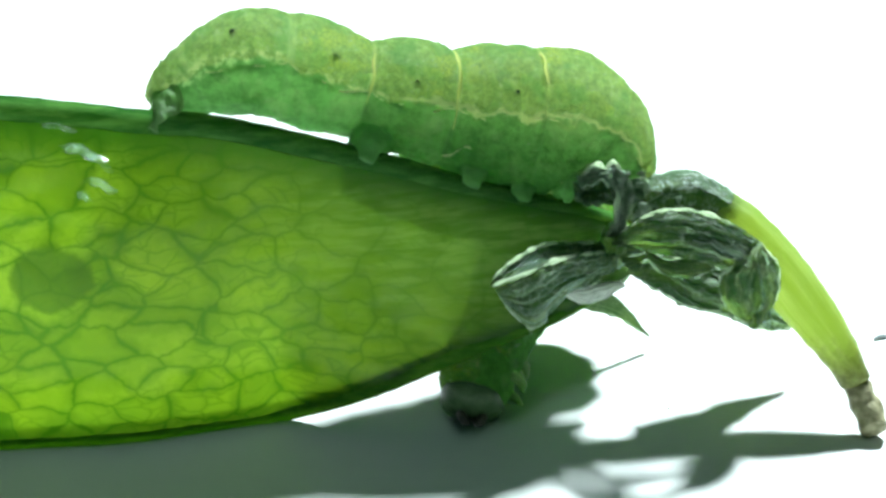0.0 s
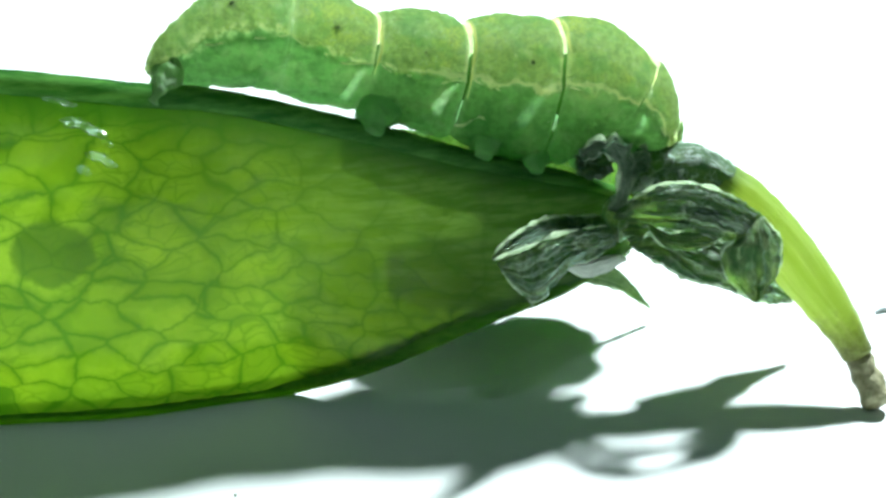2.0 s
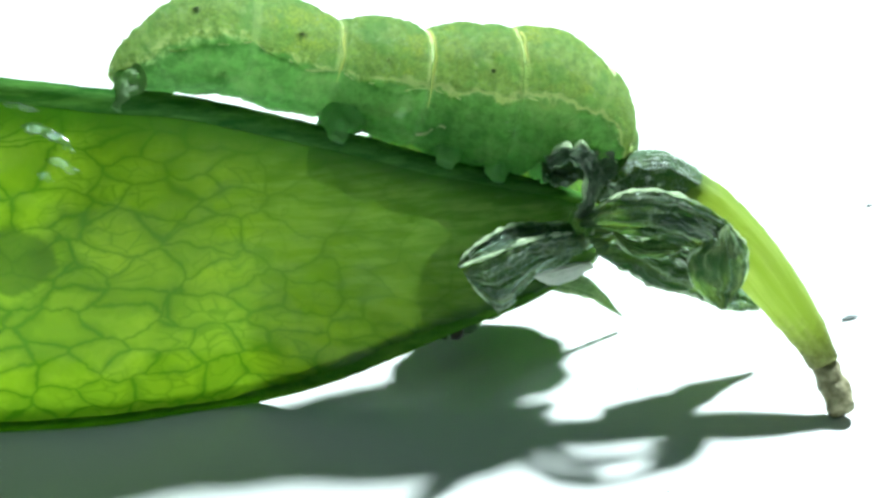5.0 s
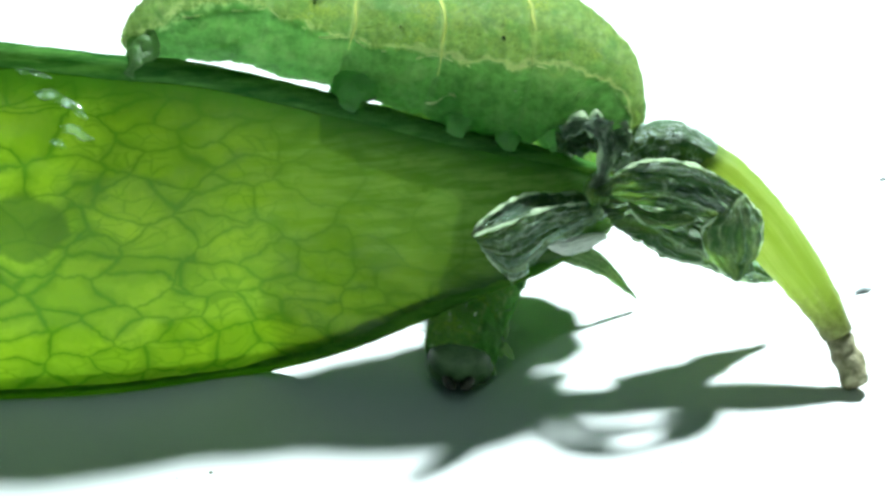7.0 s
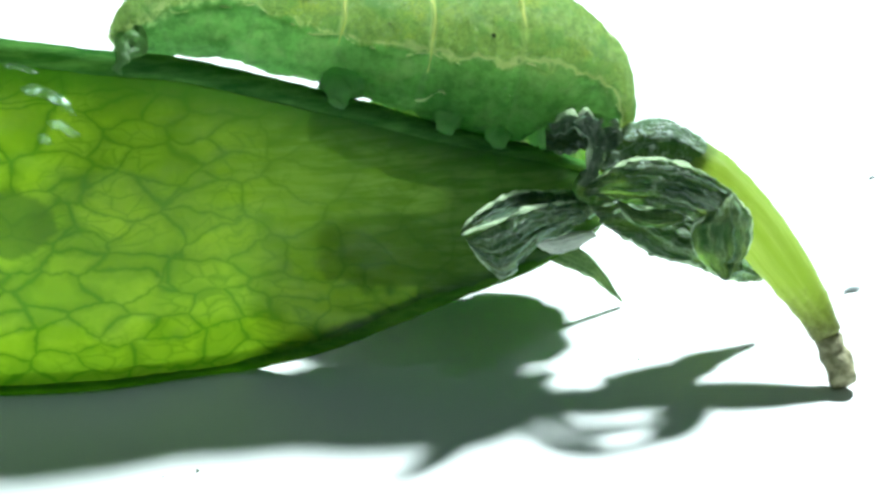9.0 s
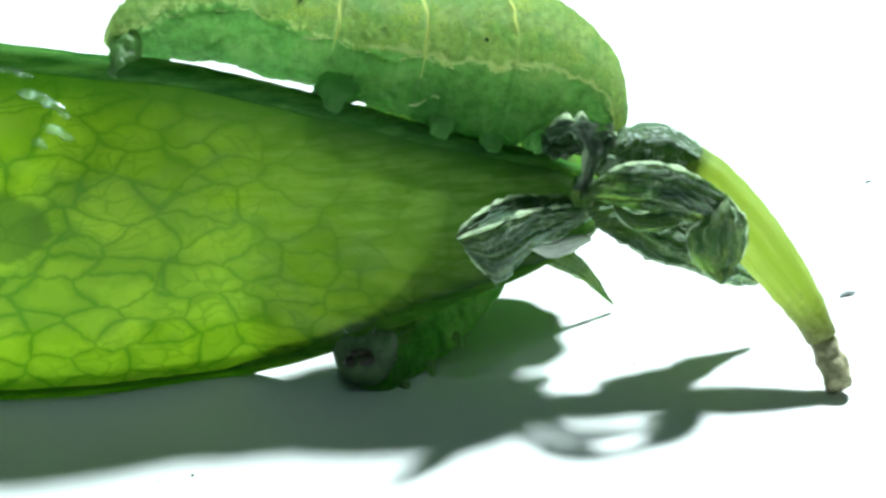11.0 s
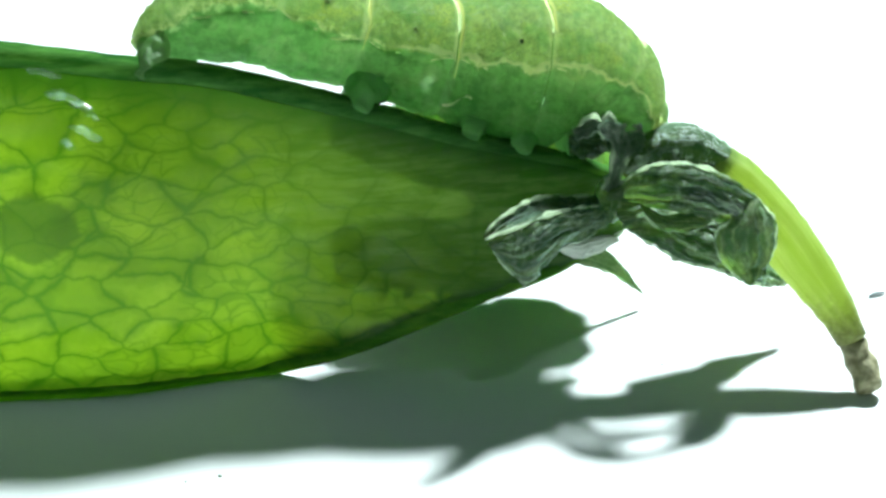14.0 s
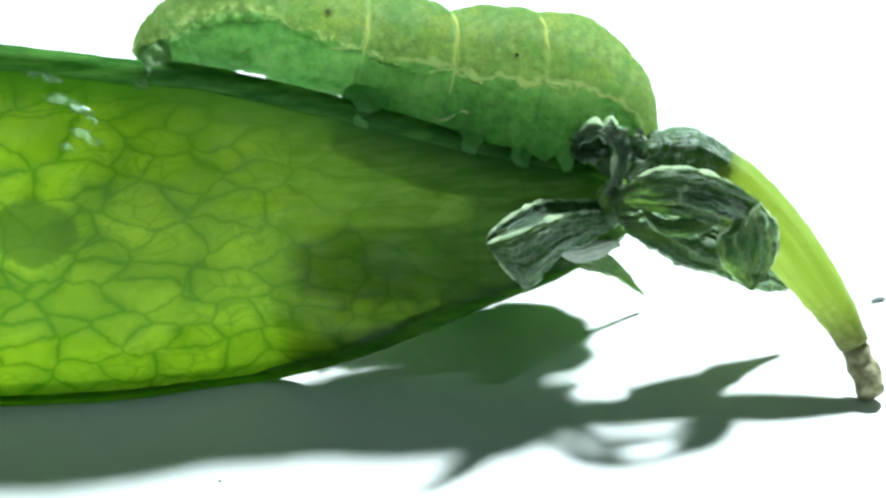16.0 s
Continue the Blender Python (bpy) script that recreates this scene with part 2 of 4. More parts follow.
def make_skin(name, back, fleck, belly, line, thro_back, thro_belly, through, varied=True):
    """Caterpillar skin; the mesh's u runs from tail to head, its v round the body from the belly (0) over the seen side (0.25) to the back (0.5)."""
    m, nt = shader(name)
    tc = nt.nodes.new("ShaderNodeTexCoord")
    sep = nt.nodes.new("ShaderNodeSeparateXYZ")
    nt.links.new(tc.outputs["UV"], sep.inputs[0])
    v = coords(nt)
    n1 = noise_tex(nt, v, 0.9, 3)
    n2 = noise_tex(nt, v, 6.5, 4, 0.75)
    n3 = noise_tex(nt, v, 1.9, 4, 0.6)
    n4 = noise_tex(nt, v, 0.45, 2)
    around = math_node(nt, "ABSOLUTE", math_node(nt, "SUBTRACT", sep.outputs["Y"], 0.5))   # 0 back, 0.5 belly
    if varied:
        hind = math_node(nt, "SUBTRACT", 1.0, ramp(nt, sep.outputs["X"], 0.12, 0.42))
        fore = ramp(nt, sep.outputs["X"], 0.72, 0.9)
        around = math_node(nt, "ADD", around, math_node(nt, "ADD", math_node(nt, "MULTIPLY", hind, 0.055), math_node(nt, "MULTIPLY", fore, 0.03)))
    wav = math_node(nt, "ADD", around, math_node(nt, "MULTIPLY", math_node(nt, "SUBTRACT", n1, 0.5), 0.07))
    low = ramp(nt, wav, 0.242, 0.262)
    off = math_node(nt, "ABSOLUTE", math_node(nt, "SUBTRACT", wav, 0.243))
    if varied:
        off = math_node(nt, "MULTIPLY", off, math_node(nt, "SUBTRACT", 1.0, math_node(nt, "MULTIPLY", hind, 0.82)))
    stripe = math_node(nt, "SUBTRACT", 1.0, ramp(nt, off, 0.002, 0.010))
    gate = ramp(nt, n3, 0.42, 0.62)
    if varied:
        gate = math_node(nt, "MAXIMUM", gate, math_node(nt, "SUBTRACT", ramp(nt, sep.outputs["X"], 0.38, 0.5), 0.25))
    stripe = math_node(nt, "MULTIPLY", stripe, gate)
    dots = ramp(nt, n2, 0.47, 0.57)
    pale = ramp(nt, math_node(nt, "ADD", n2, math_node(nt, "MULTIPLY", n3, 0.6)), 0.86, 0.98)
    yellow = ramp(nt, n4, 0.50, 0.70)
    top = mix(nt, dots, back, fleck)
    top = mix(nt, pale, top, (0.46, 0.55, 0.34))
    low_col = mix(nt, ramp(nt, n3, 0.35, 0.65), belly, fleck)
    col = mix(nt, low, top, low_col)
    col = mix(nt, stripe, col, line)
    t_top = mix(nt, ramp(nt, n3, 0.35, 0.65), tuple(0.78 * c for c in thro_back), thro_back)
    t_top = mix(nt, yellow, t_top, (thro_back[0] * 1.15, thro_back[1], thro_back[2] * 0.75))
    t_top = mix(nt, math_node(nt, "MULTIPLY", dots, 0.55), t_top, (0.36 * thro_back[0], 0.52 * thro_back[1], 0.5 * thro_back[2]))
    t_top = mix(nt, math_node(nt, "MULTIPLY", ramp(nt, noise_tex(nt, v, 0.6, 3), 0.45, 0.65), 0.55), t_top, (0.42 * thro_back[0], 0.72 * thro_back[1], 0.75 * thro_back[2]))
    t_low = mix(nt, ramp(nt, n3, 0.32, 0.66), tuple(0.68 * c for c in thro_belly), thro_belly)
    t_low = mix(nt, math_node(nt, "MULTIPLY", ramp(nt, noise_tex(nt, v, 0.5, 4, 0.6), 0.48, 0.66), 0.6), t_low, (0.72, 0.98, 0.56))
    t_top = mix(nt, math_node(nt, "MULTIPLY", pale, 0.75), t_top, (0.88, 0.98, 0.62))
    t = mix(nt, low, t_top, t_low)
    t = mix(nt, math_node(nt, "MULTIPLY", stripe, 0.8), t, (0.85, 0.95, 0.55))
    # thin skin between the rings and along the pale line lets more light through
    thin = math_node(nt, "MULTIPLY", stripe, 0.8)
    if varied:
        for k, c in enumerate(CUTS[1:-1]):
            near = math_node(nt, "SUBTRACT", 1.0, ramp(nt, math_node(nt, "ABSOLUTE", math_node(nt, "SUBTRACT", sep.outputs["X"], c)), 0.003, 0.010))
            near = math_node(nt, "MULTIPLY", math_node(nt, "MULTIPLY", near, (0.3, 0.4, 0.7, 0.8, 0.4, 0.3, 0.3)[k]), math_node(nt, "SUBTRACT", 1.0, math_node(nt, "MULTIPLY", low, 0.7)))
            thin = math_node(nt, "MAXIMUM", thin, near)
        t = mix(nt, thin, t, mix(nt, low, (1.0, 1.0, 0.74), (0.80, 1.0, 0.70)))
        through = math_node(nt, "ADD", through, math_node(nt, "MULTIPLY", thin, 0.96 - through))
    h = math_node(nt, "ADD", n2, math_node(nt, "MULTIPLY", n3, 1.2))
    sheet_surface(nt, col, t, through, 0.5, h, 1.0, 0.34, 0.25)
    return m


def make_plain(name, a, b, rough, scale=2.0, through=0.0, thro=(0.3, 0.4, 0.1), bump=0.3):
    m, nt = shader(name)
    v = coords(nt)
    n1 = noise_tex(nt, v, scale, 4, 0.65)
    col = mix(nt, ramp(nt, n1, 0.35, 0.65), a, b)
    sheet_surface(nt, col, thro, through, rough, n1, bump, 0.12, 0.4)
    return m


# borders of its rings, as shares of the spine
CUTS = [0.0, 0.115, 0.28, 0.388, 0.535, 0.69, 0.835, 0.925, 1.0]

PAPER = make_paper()
VALVE = make_valve("pod_wall", 0.16)
VALVE_FAR = make_valve("thin_pod_wall", 0.44)
SEAM = make_streaked("pod_seam", (0.015, 0.07, 0.015), (0.085, 0.22, 0.05), (0.22, 0.52, 0.10), (0.55, 0.85, 0.25), 0.30, 0.8, spec=0.0)
LOWER_SEAM = make_streaked("pod_lower_seam", (0.03, 0.10, 0.014), (0.09, 0.20, 0.03), (0.22, 0.48, 0.05), (0.42, 0.68, 0.10), 0.42, 0.7, spec=0.0)
def make_stalk():
    m, nt = shader("stalk_skin")
    v = coords(nt)
    sep = nt.nodes.new("ShaderNodeSeparateXYZ")
    nt.links.new(v, sep.inputs[0])
    streak = ramp(nt, noise_tex(nt, coords(nt, (2.0, 14.0, 1.0), "UV"), 1.0, 4, 0.6), 0.35, 0.65)
    n = noise_tex(nt, v, 2.6, 4, 0.7)
    dry = math_node(nt, "SUBTRACT", 1.0, ramp(nt, math_node(nt, "ADD", sep.outputs["Z"], math_node(nt, "MULTIPLY", math_node(nt, "SUBTRACT", n, 0.5), 3.0)), 2.2, 5.6))
    col = mix(nt, streak, (0.20, 0.32, 0.07), (0.28, 0.40, 0.11))
    col = mix(nt, dry, col, mix(nt, ramp(nt, n, 0.4, 0.6), (0.13, 0.14, 0.06), (0.30, 0.29, 0.17)))
    tr = mix(nt, streak, (0.66, 0.80, 0.18), (0.86, 0.95, 0.40))
    tr = mix(nt, dry, tr, (0.26, 0.27, 0.10))
    h = math_node(nt, "ADD", streak, n)
    sheet_surface(nt, col, tr, 0.56, 0.42, h, 0.4, 0.12, 0.4)
    return m


STALK = make_stalk()
STALK_END = make_plain("dry_stalk", (0.16, 0.15, 0.07), (0.36, 0.34, 0.20), 0.7, 2.5, 0.1, (0.5, 0.5, 0.2), 0.8)
CAP = make_withered("calyx_cap", (0.03, 0.12, 0.02), (0.17, 0.33, 0.05), (0.78, 0.90, 0.74), 0.20, 0.35)
WITHER = make_withered("withered_sepal", (0.015, 0.075, 0.025), (0.13, 0.30, 0.08), (0.76, 0.86, 0.66), 0.26, 0.62)
# darker copy of the sepal: shade of folds and hollows put into the colour
WITHER_SHADED = make_withered("withered_shaded", (0.012, 0.06, 0.018), (0.06, 0.17, 0.05), (0.60, 0.72, 0.50), 0.02, 0.45)
WITHER_PALE = make_withered("withered_tip", (0.20, 0.29, 0.17), (0.50, 0.60, 0.45), (0.82, 0.95, 0.76), 0.60, 0.7, ((0.45, 0.62, 0.36), (0.95, 1.0, 0.85)))
GUT = make_plain("gut", (0.05, 0.20, 0.05), (0.08, 0.26, 0.06), 0.6, 0.8, 0.35, (0.35, 0.7, 0.15))
GREENISH = make_withered("green_sepal", (0.07, 0.18, 0.04), (0.28, 0.46, 0.10), (0.64, 0.76, 0.36), 0.20, 0.62)
MARGIN = make_plain("dry_margin", (0.34, 0.46, 0.26), (0.74, 0.88, 0.64), 0.7, 3.0, 0.7, (0.9, 1.0, 0.8))
PETAL = make_plain("dry_petal", (0.62, 0.68, 0.60), (0.75, 0.78, 0.70), 0.6, 1.5, 0.4, (0.8, 0.85, 0.75))
SKIN = make_skin("caterpillar_skin", (0.17, 0.32, 0.09), (0.10, 0.23, 0.06), (0.05, 0.20, 0.05), (0.60, 0.68, 0.40),
                 (0.84, 1.0, 0.46), (0.42, 0.84, 0.36), 0.67)
SKIN_UNDER = make_skin("caterpillar_skin_lower", (0.20, 0.36, 0.09), (0.10, 0.24, 0.06), (0.08, 0.26, 0.06), (0.54, 0.64, 0.38),
                       (0.70, 0.96, 0.34), (0.50, 0.92, 0.30), 0.76, False)
LEG = make_plain("leg_skin", (0.05, 0.18, 0.05), (0.14, 0.28, 0.10), 0.5, 2.4, 0.68, (0.56, 0.94, 0.44), 0.9)
CLASP = make_plain("clasper_skin", (0.06, 0.17, 0.04), (0.15, 0.28, 0.10), 0.5, 3.5, 0.55, (0.5, 0.76, 0.36), 1.0)
LEG_DIM = make_plain("front_leg_skin", (0.14, 0.24, 0.09), (0.24, 0.34, 0.16), 0.5, 2.4, 0.5, (0.6, 0.85, 0.4), 0.6)
LINE = make_plain("side_line_skin", (0.48, 0.62, 0.26), (0.70, 0.80, 0.46), 0.6, 4.0, 0.85, (1.0, 1.0, 0.78), 0.6)
FOLD = make_plain("fold_skin", (0.40, 0.50, 0.14), (0.55, 0.62, 0.24), 0.5, 2.0, 0.85, (1.0, 1.0, 0.60))
HEAD = make_plain("head_shell", (0.04, 0.09, 0.03), (0.09, 0.16, 0.065), 0.5, 1.6, 0.12, (0.2, 0.3, 0.1))
JAW = make_plain("jaw_shell", (0.012, 0.014, 0.010), (0.05, 0.045, 0.03), 0.35)
HAIR = make_plain("hair", (0.40, 0.48, 0.34), (0.5, 0.58, 0.42), 0.5)
DOT = make_plain("dark_spot", (0.05, 0.11, 0.02), (0.03, 0.07, 0.015), 0.5)
# see-through gloss for the added sheets: only their glint shows
def make_glint_sheet():
    m, nt = shader("clear_glint_sheet")
    out = nt.nodes.new("ShaderNodeOutputMaterial")
    clear = node(nt, "ShaderNodeBsdfTransparent", None, Color=(0.96, 1.0, 0.95))
    gloss = node(nt, "ShaderNodeBsdfGlossy", None, Color=(1.0, 1.0, 1.0), Roughness=0.16)
    b = node(nt, "ShaderNodeBump", None, Height=noise_tex(nt, coords(nt), 2.2, 3), Strength=0.25, Distance=0.1 * MM)
    nt.links.new(b.outputs[0], gloss.inputs["Normal"])
    fr = node(nt, "ShaderNodeFresnel", None, IOR=1.5)
    mx = nt.nodes.new("ShaderNodeMixShader")
    nt.links.new(fr.outputs[0], mx.inputs[0])
    nt.links.new(clear.outputs[0], mx.inputs[1])
    nt.links.new(gloss.outputs[0], mx.inputs[2])
    nt.links.new(mx.outputs[0], out.inputs[0])
    return m


GLINT_SHEET = make_glint_sheet()
LINT = make_plain("grey_lint", (0.22, 0.25, 0.25), (0.40, 0.44, 0.44), 0.8)


# ---- mesh helpers; all shapes are given in millimetres ----
def grid(f, nu, nv, wrap=False):
    """A sheet f(a, b) over [0, 1] x [0, 1]; with wrap its b edges meet."""
    cols = nv if wrap else nv + 1
    verts = [tuple(f(i / nu, j / nv)) for i in range(nu + 1) for j in range(cols)]
    faces, uvs = [], []
    for i in range(nu):
        for j in range(nv):
            k = (j + 1) % cols if wrap else j + 1
            faces.append((i * cols + j, (i + 1) * cols + j, (i + 1) * cols + k, i * cols + k))
            uvs += [(i / nu, j / nv), ((i + 1) / nu, j / nv), ((i + 1) / nu, (j + 1) / nv), (i / nu, (j + 1) / nv)]
    return verts, faces, uvs


def joined(*pieces):
    verts, faces, uvs = [], [], []
    for v, f, u in pieces:
        n = len(verts)
        verts += v
        faces += [tuple(i + n for i in q) for q in f]
        uvs += u
    return verts, faces, uvs


def mesh(name, data):
    verts, faces, uvs = data
    me = bpy.data.meshes.new(name)
    me.from_pydata([(x * MM, y * MM, z * MM) for x, y, z in verts], [], faces)
    layer = me.uv_layers.new(name="UVMap")
    layer.data.foreach_set("uv", [c for uv in uvs for c in uv])
    me.polygons.foreach_set("use_smooth", [True] * len(faces))
    bm = bmesh.new()
    bm.from_mesh(me)
    bmesh.ops.remove_doubles(bm, verts=bm.verts, dist=0.0005 * MM)
    bmesh.ops.recalc_face_normals(bm, faces=bm.faces)
    bm.to_mesh(me)
    bm.free()
    return me


def part(name, data, material, parent, label=""):
    me = mesh(name, data)
    me.materials.append(material)
    ob = new(name, me)
    ob.parent = parent
    return tagged(ob, label)


def thing(name, m, label, category, group=""):
    ob = new(name)
    ob.empty_display_size = 0.002
    ob.matrix_world = m
    return tagged(ob, label, category, group)


def spline(points, t):
    """Catmull-Rom through points (any dimension), t in [0, 1]."""
    p = [np.array(q, float) for q in points]
    n = len(p) - 1
    s = min(max(t, 0.0), 1.0) * n
    i = min(int(s), n - 1)
    s -= i
    a, b, c, d = p[max(i - 1, 0)], p[i], p[i + 1], p[min(i + 2, n)]
    return 0.5 * (2 * b + (c - a) * s + (2 * a - 5 * b + 4 * c - d) * s * s + (3 * b - a - 3 * c + d) * s ** 3)


def unit(v):
    v = np.array(v, float)
    return v / max(np.linalg.norm(v), 1e-9)


def wob(x, y, z, scale, amp):
    return amp * noise.noise(Vector((x * scale, y * scale, z * scale)))


def tube(points, radii, sides=14, steps=24, rough=0.0, squash=1.0, side_hint=(0, 1, 0), round_ends=True):
    """A swept round bar; radii are splined like the points. squash: depth to height."""
    def f(a, b):
        e = 1e-3
        c = spline(points, a)
        tan = unit(spline(points, min(a + e, 1)) - spline(points, max(a - e, 0)))
        side = unit(np.array(side_hint) - tan * np.dot(side_hint, tan))
        up = np.cross(side, tan)
        r = float(spline([(q,) for q in radii], a)[0])
        if round_ends:
            d = min(a, 1 - a) * steps
            r *= 0.0 if d < 0.01 else (0.75 if d < 1.01 else 1.0)
        th = 2 * math.pi * b
        q = c + side * r * squash * math.cos(th) + up * r * math.sin(th)
        if rough:
            q = q + unit(q - c + 1e-6) * wob(*q, 1.6, rough) * (r > 0)
        return q
    return grid(f, steps, sides, True)


def ball(c, rx, ry, rz, nu=12, nv=16, rough=0.0, scale=1.5):
    def f(a, b):
        th, ph = math.pi * a, 2 * math.pi * b
        d = np.array((math.sin(th) * math.cos(ph), math.sin(th) * math.sin(ph), math.cos(th)))
        k = 1 + (wob(*(d * 2 + np.array(c)), scale, rough) if rough else 0)
        return np.array(c) + d * np.array((rx, ry, rz)) * k
    return grid(f, nu, nv, True)


def leaf(spine, wide_up, wide_down, facing=(0, -1, 0), cup=0.3, wrinkle=0.2, thick=0.12, nu=44, nv=28, seed=0.0):
    """A withered leaf with thickness. spine: base to tip; widths are splined; facing: the way its face looks."""
    def surf(a, b, off):
        e = 1e-3
        c = spline(spine, a)
        tan = unit(spline(spine, min(a + e, 1)) - spline(spine, max(a - e, 0)))
        nrm = unit(np.array(facing) - tan * np.dot(facing, tan))
        side = np.cross(tan, nrm)
        s = 2 * b - 1
        w = float(spline([(q,) for q in (wide_up if s > 0 else wide_down)], a)[0])
        q = c + side * s * w - nrm * cup * s * s
        k = wob(q[0] + seed, q[1], q[2], 0.9, wrinkle) + wob(q[0], q[1] + seed, q[2], 2.6, wrinkle * 0.5)
        k += wrinkle * 0.45 * abs(math.sin(s * 6.5 + a * 2 + seed)) * min(1, a * 4) + wrinkle * 0.2 * math.sin(s * 17 + a * 4)
        return q + nrm * (k + off) + side * wob(q[0] * 1.3, seed, q[2] * 1.3, 1.5, wrinkle * 0.6)
    front = grid(lambda a, b: surf(a, b, thick / 2), nu, nv)
    back = grid(lambda a, b: surf(a, b, -thick / 2), nu, nv)
    rims = [grid(lambda a, b, s=s: surf(a, s, (b - 0.5) * thick), nu, 1) for s in (0, 1)]
    ends = [grid(lambda a, b, s=s: surf(s, b, (a - 0.5) * thick), 1, nv) for s in (0, 1)]
    return joined(front, back, *rims, *ends), surf


def patch(top, bottom, bulge=0.3, wrinkle=0.16, thick=0.1, nu=52, nv=26, seed=0.0, folds=5.0):
    """A withered sheet with thickness between two edges, base to tip, bulging towards the viewer."""
    def surf(a, b, off):
        e = 1e-3
        hi, lo = spline(top, a), spline(bottom, a)
        tan = spline(top, min(a + e, 1)) + spline(bottom, min(a + e, 1)) - spline(top, max(a - e, 0)) - spline(bottom, max(a - e, 0))
        nrm = np.cross(unit(tan), hi - lo + np.array((1e-5, 0, 1e-4)))
        nrm = unit(nrm) * (1 if nrm[1] < 0 else -1)
        q = lo + (hi - lo) * b
        s = 2 * b - 1
        k = wob(q[0] + seed, q[1], q[2], 0.9, wrinkle) + wob(q[0], q[1] + seed, q[2], 2.4, wrinkle * 0.6)
        k += wrinkle * 0.8 * abs(math.sin(s * folds + a * 3 + seed)) * min(1, a * 5) + wrinkle * 0.3 * math.sin(s * folds * 3.1 + a * 5)
        k += bulge * (1 - s * s) * math.sin(math.pi * min(1, a * 1.15)) ** 0.5 if a < 0.87 else bulge * (1 - s * s) * max(0.0, math.sin(math.pi * a)) ** 0.5
        jag = wob(q[0] * 1.4, seed, q[2] * 1.4, 1.9, wrinkle * 0.9)
        return q + nrm * (k + off) + unit(hi - lo + 1e-6) * jag
    front = grid(lambda a, b: surf(a, b, thick / 2), nu, nv)
    back = grid(lambda a, b: surf(a, b, -thick / 2), nu, nv)
    rims = [grid(lambda a, b, s=s: surf(a, s, (b - 0.5) * thick), nu, 1) for s in (0, 1)]
    ends = [grid(lambda a, b, s=s: surf(s, b, (a - 0.5) * thick), 1, nv) for s in (0, 1)]
    return joined(front, back, *rims, *ends), surf


def rim_bar(surf, s, r=0.09, a0=0.05, a1=1.0, n=8):
    pts = [surf(a0 + (a1 - a0) * i / n, s, 0.0) for i in range(n + 1)]
    return tube(pts, [r * 0.5, r * 0.8, r * 0.6, r, r * 0.6, r * 0.8, r * 0.4], 8, 64, 0.13)


# ---- the paper ----
def make_floor():
    def f(a, b):
        return (a - 0.5) * 3000, (b - 0.5) * 3000, 0.0
    me = mesh("floor", grid(f, 6, 6))
    me.materials.append(PAPER)
    tagged(new("floor", me), "bright white paper surface under the pod", "table surface", kind="structure")


make_floor()

# the pod's own frame: x along the pod to the stalk, y away from the viewer, z up
POD = pose(0, 1.38 * MM, 0, 0, 0, 13.92)

TOP = [(-50, 10.24), (-46, 14.32), (-40, 17.31), (-30, 18.64), (-21.9, 17.95), (-15.3, 16.85), (-11.8, 16.36), (-4.9, 14.36), (2.1, 12.05), (6.9, 10.73), (10.4, 9.5)]
LOW = [(-50, 9.8), (-46, 6.0), (-40, 2.6), (-30, 0.55), (-23.9, 0.40), (-17.0, 0.42), (-9.8, 0.45), (-6.6, 1.55), (-3.6, 2.8), (1.7, 5.1), (5.9, 6.0), (10.4, 7.1)]
# how far the lower edge stands out towards the viewer: the pod leans back
LEAN = [(-50, 0.0), (-30, 0.0), (-23.9, -0.1), (-17.0, -0.9), (-9.8, -0.5), (-6.6, -1.9), (-3.6, -2.9), (1.7, -3.9), (5.9, -3.2), (10.4, -1.2)]


def edge(points, x):
    xs, zs = [p[0] for p in points], [p[1] for p in points]
    i = min(max(int(np.searchsorted(xs, x)) - 1, 0), len(xs) - 2)
    t = (x - xs[i]) / (xs[i + 1] - xs[i])
    m = [(zs[min(k + 1, len(zs) - 1)] - zs[max(k - 1, 0)]) / (xs[min(k + 1, len(xs) - 1)] - xs[max(k - 1, 0)]) for k in (i, i + 1)]
    h = xs[i + 1] - xs[i]
    return ((1 + 2 * t) * (1 - t) ** 2 * zs[i] + t * (1 - t) ** 2 * h * m[0] + t * t * (3 - 2 * t) * zs[i + 1] + t * t * (t - 1) * h * m[1])


BACK = [(-50, 0.2), (-30, 0.3), (-15, 0.3), (-8, 0.3), (-2, 0.2), (4, 0.1), (10.4, 0.0)]


def bow(x, s):
    """The lower edge stands nearer the viewer than the upper."""
    return edge(LEAN, x) * (0.5 - 0.5 * s) + edge(BACK, x) * (0.5 + 0.5 * s)


def valve(sign):
    def f(a, b):
        x = -50 + 60.4 * a
        s = -1 + 2 * b
        zt, zl = edge(TOP, x), edge(LOW, x)
        z = (zt + zl) / 2 + s * (zt - zl) / 2
        fat = 0.9 * min(1.0, (x + 50) / 9 + 0.12) * (1.0 - 0.30 * max(0.0, (x + 2) / 12))
        y = 0.45 + (fat - 0.45) * (1 - s * s) ** 0.62 if abs(s) < 1 else 0.45
        y += wob(x, z, sign * 5, 0.22, 0.28) * (1 - s ** 4) + wob(x, z, sign * 9, 0.9, 0.07) * (1 - s ** 4)
        return x, sign * y + bow(x, s), z
    return grid(f, 190, 120)


def seam(points, half, deep, s):
    pts = [(x, bow(x, s), edge(points, x)) for x in np.linspace(-50, 10.4, 40)]
    return tube(pts, [0.3] + [half] * 6 + [half * 0.9, half * 0.7], 14, 130, 0.05, deep / half)


